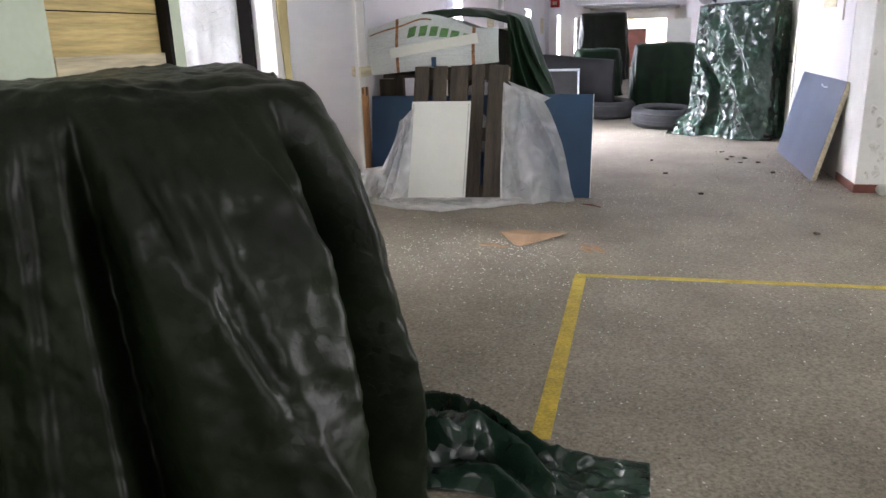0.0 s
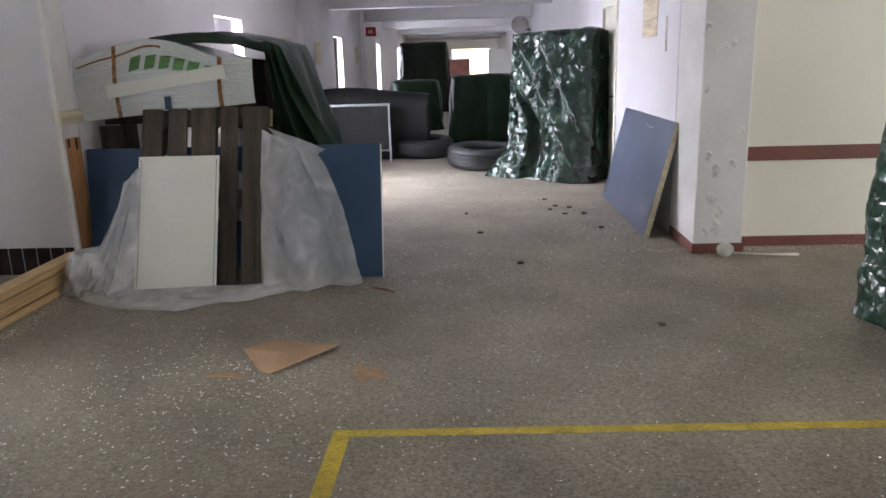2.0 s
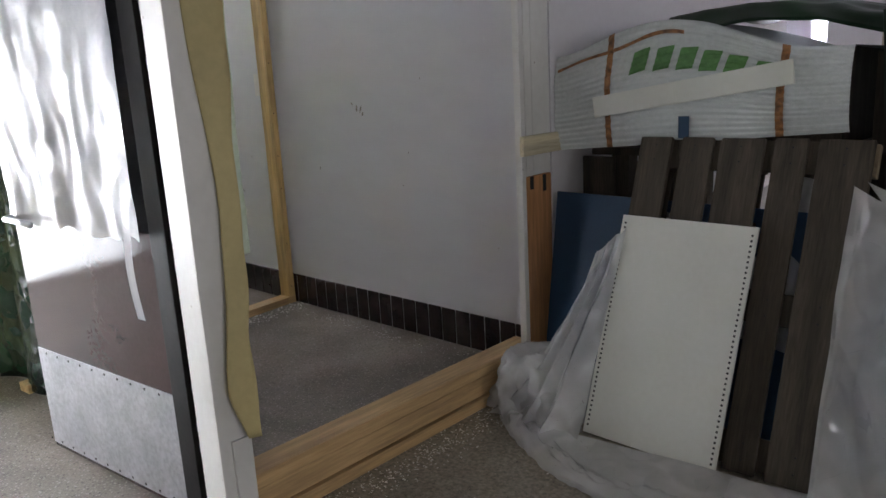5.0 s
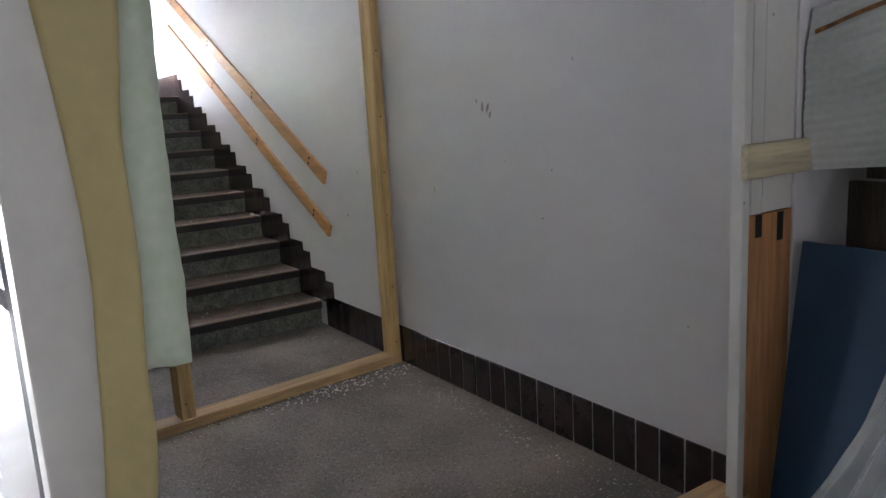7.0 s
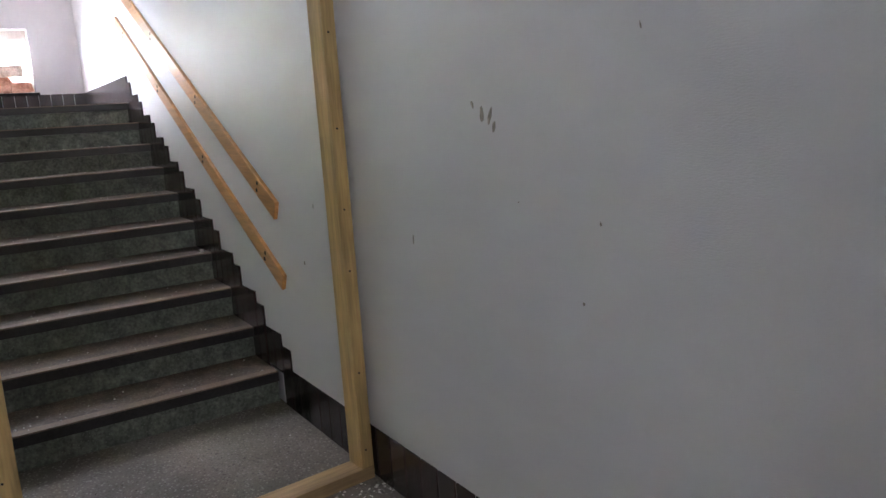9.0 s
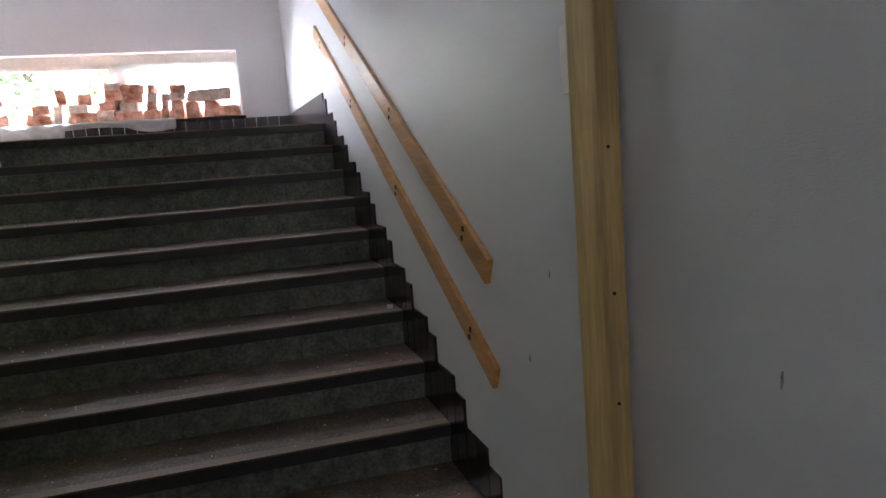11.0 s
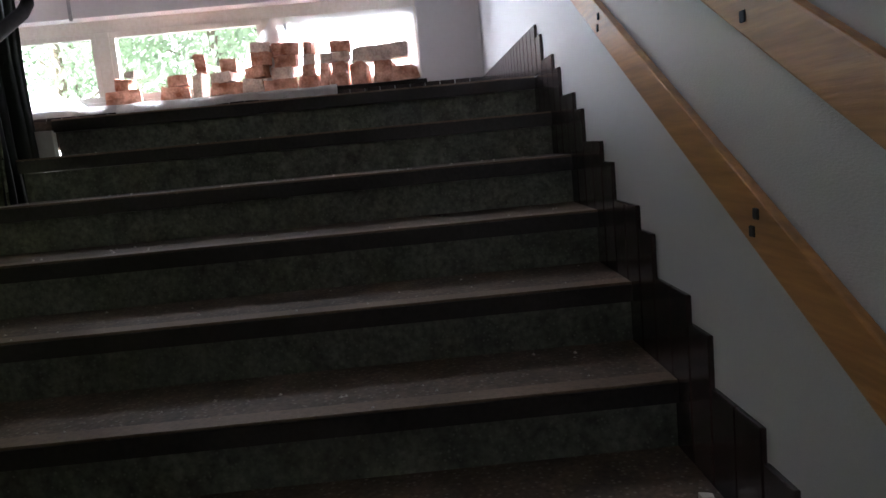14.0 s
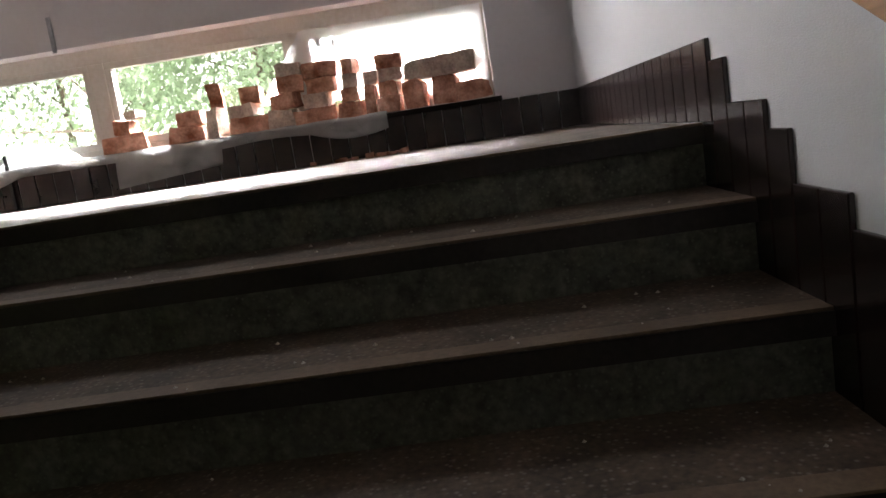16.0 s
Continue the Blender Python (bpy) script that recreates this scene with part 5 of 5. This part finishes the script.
rnd_pier = random.Random(11)
for x, z, s in ((1.80, 0.72, 0.035), (1.86, 0.62, 0.045), (1.84, 0.4, 0.05), (1.9, 0.32, 0.04), (1.97, 0.66, 0.04), (1.76, 1.2, 0.03), (1.93, 1.5, 0.03), (1.88, 0.2, 0.05), (2.03, 0.9, 0.025), (1.75, 1.62, 0.03), (2.0, 1.85, 0.05), (1.8, 0.16, 0.035)):
    pts = [(x + s * rnd_pier.uniform(0.4, 1.0) * math.cos(i * math.tau / 11), z + 1.5 * s * rnd_pier.uniform(0.4, 1.0) * math.sin(i * math.tau / 11)) for i in range(11)]
    patch_bm = flat_poly(pts, -0.0008, 0.0008)
    bmesh.ops.transform(patch_bm, matrix=Matrix(((1, 0, 0, 0), (0, 0, 1, 7.2695), (0, 1, 0, 0), (0, 0, 0, 1))), verts=list(patch_bm.verts))
    structure("bare_patch", patch_bm, flake_mat, "bare plaster patch where paint has peeled off the pier", "paint patch")
    curl = surface(lambda u, v, x=x, z=z, s=s: Vector((x - s * 0.7 + 1.4 * s * u, 7.2675 - 0.006 * v * v * (0.4 + u), z + 1.15 * s + 0.25 * s * math.sin(u * 5) - 0.5 * s * v)), 6, 4)
    structure("paint_flake", curl, worn_white, "curled flake of white paint on the pier", "paint flake")

# ---- floor tape and litter ----
tape = thing("floor_tape", "yellow worn floor marking tape", "floor tape", kind="structure")
part("line", flat_poly([(-0.492, 2.6), (-0.42, 2.6), (-0.418, 4.53), (-0.49, 4.53)], 0.0, 0.0025), tape_mat, tape)
part("line", flat_poly([(-0.49, 4.532), (4.2, 4.62), (4.2, 4.672), (-0.49, 4.585)], 0.0, 0.0025), tape_mat, tape)
card = thing("cardboard_sheet", "creased piece of brown cardboard lying on the floor", "cardboard")
cb = bmesh.new()
pts = [(-1.114, 5.425), (-0.998, 5.601), (-0.80, 5.55), (-0.618, 5.467), (-0.90, 5.149), (-0.963, 5.182)]
ctr = (-0.9, 5.36)
rim = [cb.verts.new((x, y, 0.006 + 0.02 * (i % 3 == 0))) for i, (x, y) in enumerate(pts)]
mid = cb.verts.new((*ctr, 0.03))
for i in range(len(rim)):
    cb.faces.new([rim[i], rim[(i + 1) % len(rim)], mid])
solidify(part("sheet", cb, card_mat, card), 0.004)
tagged(mesh_object("cardboard_strip", flat_poly([(-1.22, 5.16), (-1.1, 5.17), (-1.0, 5.125), (-1.02, 5.105), (-1.12, 5.13), (-1.21, 5.135)], 0.001, 0.006), card_mat), "torn strip of pale cardboard on the floor", "cardboard")
for k in range(6):
    a = k * 1.1
    x, y = -0.42 + 0.06 * math.cos(a), 5.13 + 0.06 * math.sin(a)
    s = 0.03 + 0.012 * (k % 3)
    scrap = mesh_object("cardboard_scrap", flat_poly([(-s, -s * 0.4), (s * 0.8, -s * 0.6), (s, s * 0.3), (-s * 0.2, s * 0.7)], 0.001, 0.004), card_mat)
    scrap.matrix_world = pose(x, y, 0.002 * k, 12 * math.sin(a), 10 * math.cos(a), 60 * a)
    tagged(scrap, "crumpled cardboard scrap on the floor", "cardboard", "cardboard scraps")
tagged(mesh_object("red_stick", tube([(-0.58, 6.502, 0.012), (-0.5, 6.46, 0.014), (-0.42, 6.402, 0.01)], [0.004, 0.008, 0.005], 7), brown_paint), "reddish broken stick on the floor", "stick")
for k, (x, y) in enumerate(((0.03, 8.91), (0.15, 8.07), (0.43, 7.06), (0.85, 9.57), (0.85, 9.01), (0.97, 8.81), (1.15, 8.8), (1.2, 8.19), (1.11, 5.74), (0.92, 9.2), (1.05, 9.1))):
    c = rough_brick("dark_lump", dark_chip, 0.045, 0.014, 0.03, k * 2.0)
    c.matrix_world = pose(x, y, 0.0, 0, 0, 47 * k)
    tagged(c, "small dark lump of dirt on the floor", "debris", "dark lumps")
brush = thing("toilet_brush", "white toilet brush lying by the pier", "brush")
part("handle", tube([(1.985, 7.15, 0.03), (2.2, 7.14, 0.018), (2.44, 7.13, 0.015)], [0.008, 0.007, 0.011], 10), frame_mat, brush, "", True)
bb = bmesh.new()
bmesh.ops.create_icosphere(bb, subdivisions=2, radius=0.054, matrix=Matrix.Translation((1.92, 7.15, 0.053)))
for k in range(2600):
    d = Vector((random.gauss(0, 1), random.gauss(0, 1), random.gauss(0, 1))).normalized()
    a = Vector((1.92, 7.15, 0.056))
    side = d.orthogonal().normalized() * 0.0022
    tip = a + Vector((d.x * 0.062, d.y * 0.052, d.z * 0.05))
    bb.faces.new([bb.verts.new(a + d * 0.01 - side), bb.verts.new(a + d * 0.01 + side), bb.verts.new(tip + side), bb.verts.new(tip - side)])
part("bristles", bb, white_panel_mat, brush, "round head of white bristles")
pebble = rough_brick("pebble", chip_mat, 0.024, 0.016, 0.02, 3.3)
pebble.matrix_world = pose(-6.81, 6.97, 4 * RISE)
tagged(pebble, "white chip of plaster on a stair tread", "pebble")
tagged(mesh_object("thin_twig", tube([(-3.0, 5.62, 0.01), (-2.94, 5.66, 0.05), (-2.9, 5.72, 0.1)], 0.004, 6), dark_chip), "thin dark twig standing on the lobby floor", "twig")


def chips(name, spots, mat, label):
    """Loose chips strewn round spots (x, y, spread x, spread y, count, size, floor z)."""
    vs, fs = [], []
    for x, y, sx, sy, n, size, z in spots:
        for _ in range(n):
            px, py = random.gauss(x, sx), random.gauss(y, sy)
            s = size * random.uniform(0.5, 1.5)
            a = random.uniform(0, math.tau)
            h = s * random.uniform(0.4, 0.9)
            base = len(vs)
            for k in range(4):
                r = s * random.uniform(0.6, 1.1) * (1.3 if k % 2 else 0.8)
                vs.append((px + r * math.cos(a + k * math.pi / 2), py + r * math.sin(a + k * math.pi / 2), z))
            vs.append((px, py, z + h))
            fs += [(base, base + 1, base + 4), (base + 1, base + 2, base + 4), (base + 2, base + 3, base + 4), (base + 3, base, base + 4)]
    me = bpy.data.meshes.new(name)
    me.from_pydata(vs, [], fs)
    me.materials.append(mat)
    return tagged(new(name, me), label, "debris", "", "stuff")


chips("plaster_chips", [(-1.4, 4.9, 0.5, 0.45, 618, 0.0051, 0), (-1.0, 5.1, 0.15, 0.12, 112, 0.0057, 0), (-0.8, 4.5, 0.6, 0.5, 300, 0.0049, 0), (0.6, 4.9, 1.4, 1.4, 975, 0.0045, 0), (0.3, 3.2, 1.2, 0.8, 487, 0.0043, 0), (-0.1, 6.9, 0.5, 0.4, 337, 0.0043, 0), (0.9, 7.4, 0.8, 0.8, 375, 0.0043, 0), (1.3, 8.2, 0.25, 0.3, 262, 0.0047, 0), (0.3, 11.3, 0.5, 0.5, 375, 0.0057, 0), (-2.58, 6.0, 0.05, 0.45, 600, 0.0043, 0), (-2.5, 5.2, 0.12, 0.1, 300, 0.0057, 0), (-4.72, 6.6, 0.05, 0.35, 300, 0.0057, 0), (-4.0, 6.9, 0.5, 0.04, 168, 0.0038, 0), (2.2, 7.38, 0.4, 0.04, 300, 0.0047, 0)], chip_mat, "small white chips of plaster strewn over the floor")
chips("dirt_crumbs", [(0.4, 5.0, 1.6, 1.6, 260, 0.004, 0), (0.8, 8.8, 0.7, 0.9, 120, 0.006, 0), (1.5, 7.9, 0.15, 0.4, 260, 0.006, 0), (-4.6, 6.0, 0.4, 0.5, 120, 0.004, 0)], dark_chip, "dark crumbs of dirt on the floor")
vs, fs = [], []
for k in range(1, 10):
    for _ in range(26):
        px, py = FIRST - (k - 0.5) * GOING + random.uniform(-0.14, 0.14), random.uniform(5.1, 6.98)
        size, z = 0.0045 * random.uniform(0.5, 1.4), k * RISE
        b0 = len(vs)
        vs += [(px - size, py, z), (px, py - size, z), (px + size, py, z), (px, py + size, z), (px, py, z + size)]
        fs += [(b0, b0 + 1, b0 + 4), (b0 + 1, b0 + 2, b0 + 4), (b0 + 2, b0 + 3, b0 + 4), (b0 + 3, b0, b0 + 4)]
me = bpy.data.meshes.new("tread_chips")
me.from_pydata(vs, [], fs)
me.materials.append(chip_mat)
tagged(new("tread_chips", me), "small pale chips scattered on the stair treads", "debris", "", "stuff")

# ---- outside ----
glow = bpy.data.materials.new("bright_haze")
glow.use_nodes = True
glow.node_tree.nodes.remove(glow.node_tree.nodes["Principled BSDF"])
emit = glow.node_tree.nodes.new("ShaderNodeEmission")
emit.inputs["Color"].default_value, emit.inputs["Strength"].default_value = (0.93, 0.97, 1.0, 1), 8.0
glow.node_tree.links.new(emit.outputs[0], glow.node_tree.nodes["Material Output"].inputs["Surface"])
structure("backdrop", made((-90, -89.8, -120, 120, -1, 60)), glow, "bright hazy sky beyond the trees", "backdrop")
structure("ground", made((-500, -11.06, -500, 500, -0.8, -0.6)), grass_mat, "grassy ground outside the stair window", "ground")


def tree(x, y, h, seed):
    rnd = random.Random(seed)
    t = thing("tree", "leafy birch tree outside the stair window", "tree", pose(x, y, -0.6), group="trees outside")
    bend = [(0, 0, 0), (0.1 * rnd.uniform(-1, 1), 0.1 * rnd.uniform(-1, 1), h * 0.4), (0.3 * rnd.uniform(-1, 1), 0.3 * rnd.uniform(-1, 1), h * 0.95)]
    part("trunk", tube(bend, [0.13, 0.09, 0.02], 8), bark, t)
    vs, fs = [], []
    for _ in range(34):
        z = h * rnd.uniform(0.12, 1.0)
        reach = 1.7 * (1.1 - z / h) + 0.5
        a = rnd.uniform(0, math.tau)
        r = reach * rnd.uniform(0.4, 1.0)
        tip = Vector((r * math.cos(a), r * math.sin(a), z + rnd.uniform(-0.4, 0.5)))
        if rnd.random() < 0.3:
            part("limb", tube([(0, 0, z * 0.85), tuple(tip)], [0.03, 0.008], 5), bark, t)
        for _ in range(300):
            c = tip + Vector((rnd.gauss(0, 0.35), rnd.gauss(0, 0.35), rnd.gauss(0, 0.3)))
            d = Vector((rnd.gauss(0, 1), rnd.gauss(0, 1), rnd.gauss(0, 1))).normalized()
            e = d.orthogonal().normalized()
            f = d.cross(e)
            s = rnd.uniform(0.03, 0.065)
            b0 = len(vs)
            vs += [c - e * s, c + f * s * 0.6, c + e * s, c - f * s * 0.6]
            fs.append((b0, b0 + 1, b0 + 2, b0 + 3))
    me = bpy.data.meshes.new("crown")
    me.from_pydata([tuple(v) for v in vs], [], fs)
    me.materials.append(leaf_mat)
    ob = new("crown", me)
    ob.parent = t
    return t


for k, (x, y, h) in enumerate(((-16.5, 1.5, 7.5), (-17.5, 3.6, 8.5), (-16.2, 4.9, 7.0), (-18.5, 6.3, 9.0), (-20, 0.0, 9.5), (-21, 4.2, 10), (-22, 7.8, 10), (-24, 2.0, 11), (-25, 5.6, 11), (-24, -3, 11), (-30, 0.5, 12), (-31, 4.0, 12), (-32, 7.0, 13), (-31, -4.5, 12), (-34, 2.2, 13))):
    tree(x, y, h, k + 3)

# ---- tiles of the skirting, last ----
skirting = thing("tile_skirting", "dark brown glazed tile skirting round the lobby, stairs and landing", "skirting", kind="structure")


def lay(mesh, x, y, z, turn=0):
    ob = new("tile", mesh)
    ob.parent = skirting
    ob.matrix_local = pose(x, y, z, 0, 0, turn)
    return ob


low_tile, tall_tile, land_tile = tile_mesh(0.098, 0.2, 0.007), tile_mesh(0.099, 0.42, 0.0115), tile_mesh(0.099, 0.195, 0.0115)
x = -2.85
while x > -5.72:
    lay(low_tile, x, STAIR_Y, 0.0)
    x -= 0.1055
for j in range(10):
    x0, a = -8.546 + GOING * j, 1.707 - RISE * j
    for dx, top in ((0.055, a), (0.16, a - 0.1), (0.262, a - 0.1)):
        lay(tall_tile if top > 0.42 else low_tile, x0 + dx, STAIR_Y, max(0, top - 0.42) if top > 0.42 else max(0.0, top - 0.2))
lay(tall_tile, -8.598, STAIR_Y, 1.14)
x = -8.6
while x > WIN_X:
    lay(land_tile, x, STAIR_Y, LAND_Z + 0.001)
    x -= 0.1045
y = 6.97
while y > 3.0:
    lay(land_tile, WIN_X, y, LAND_Z + 0.001, 90)
    y -= 0.1045
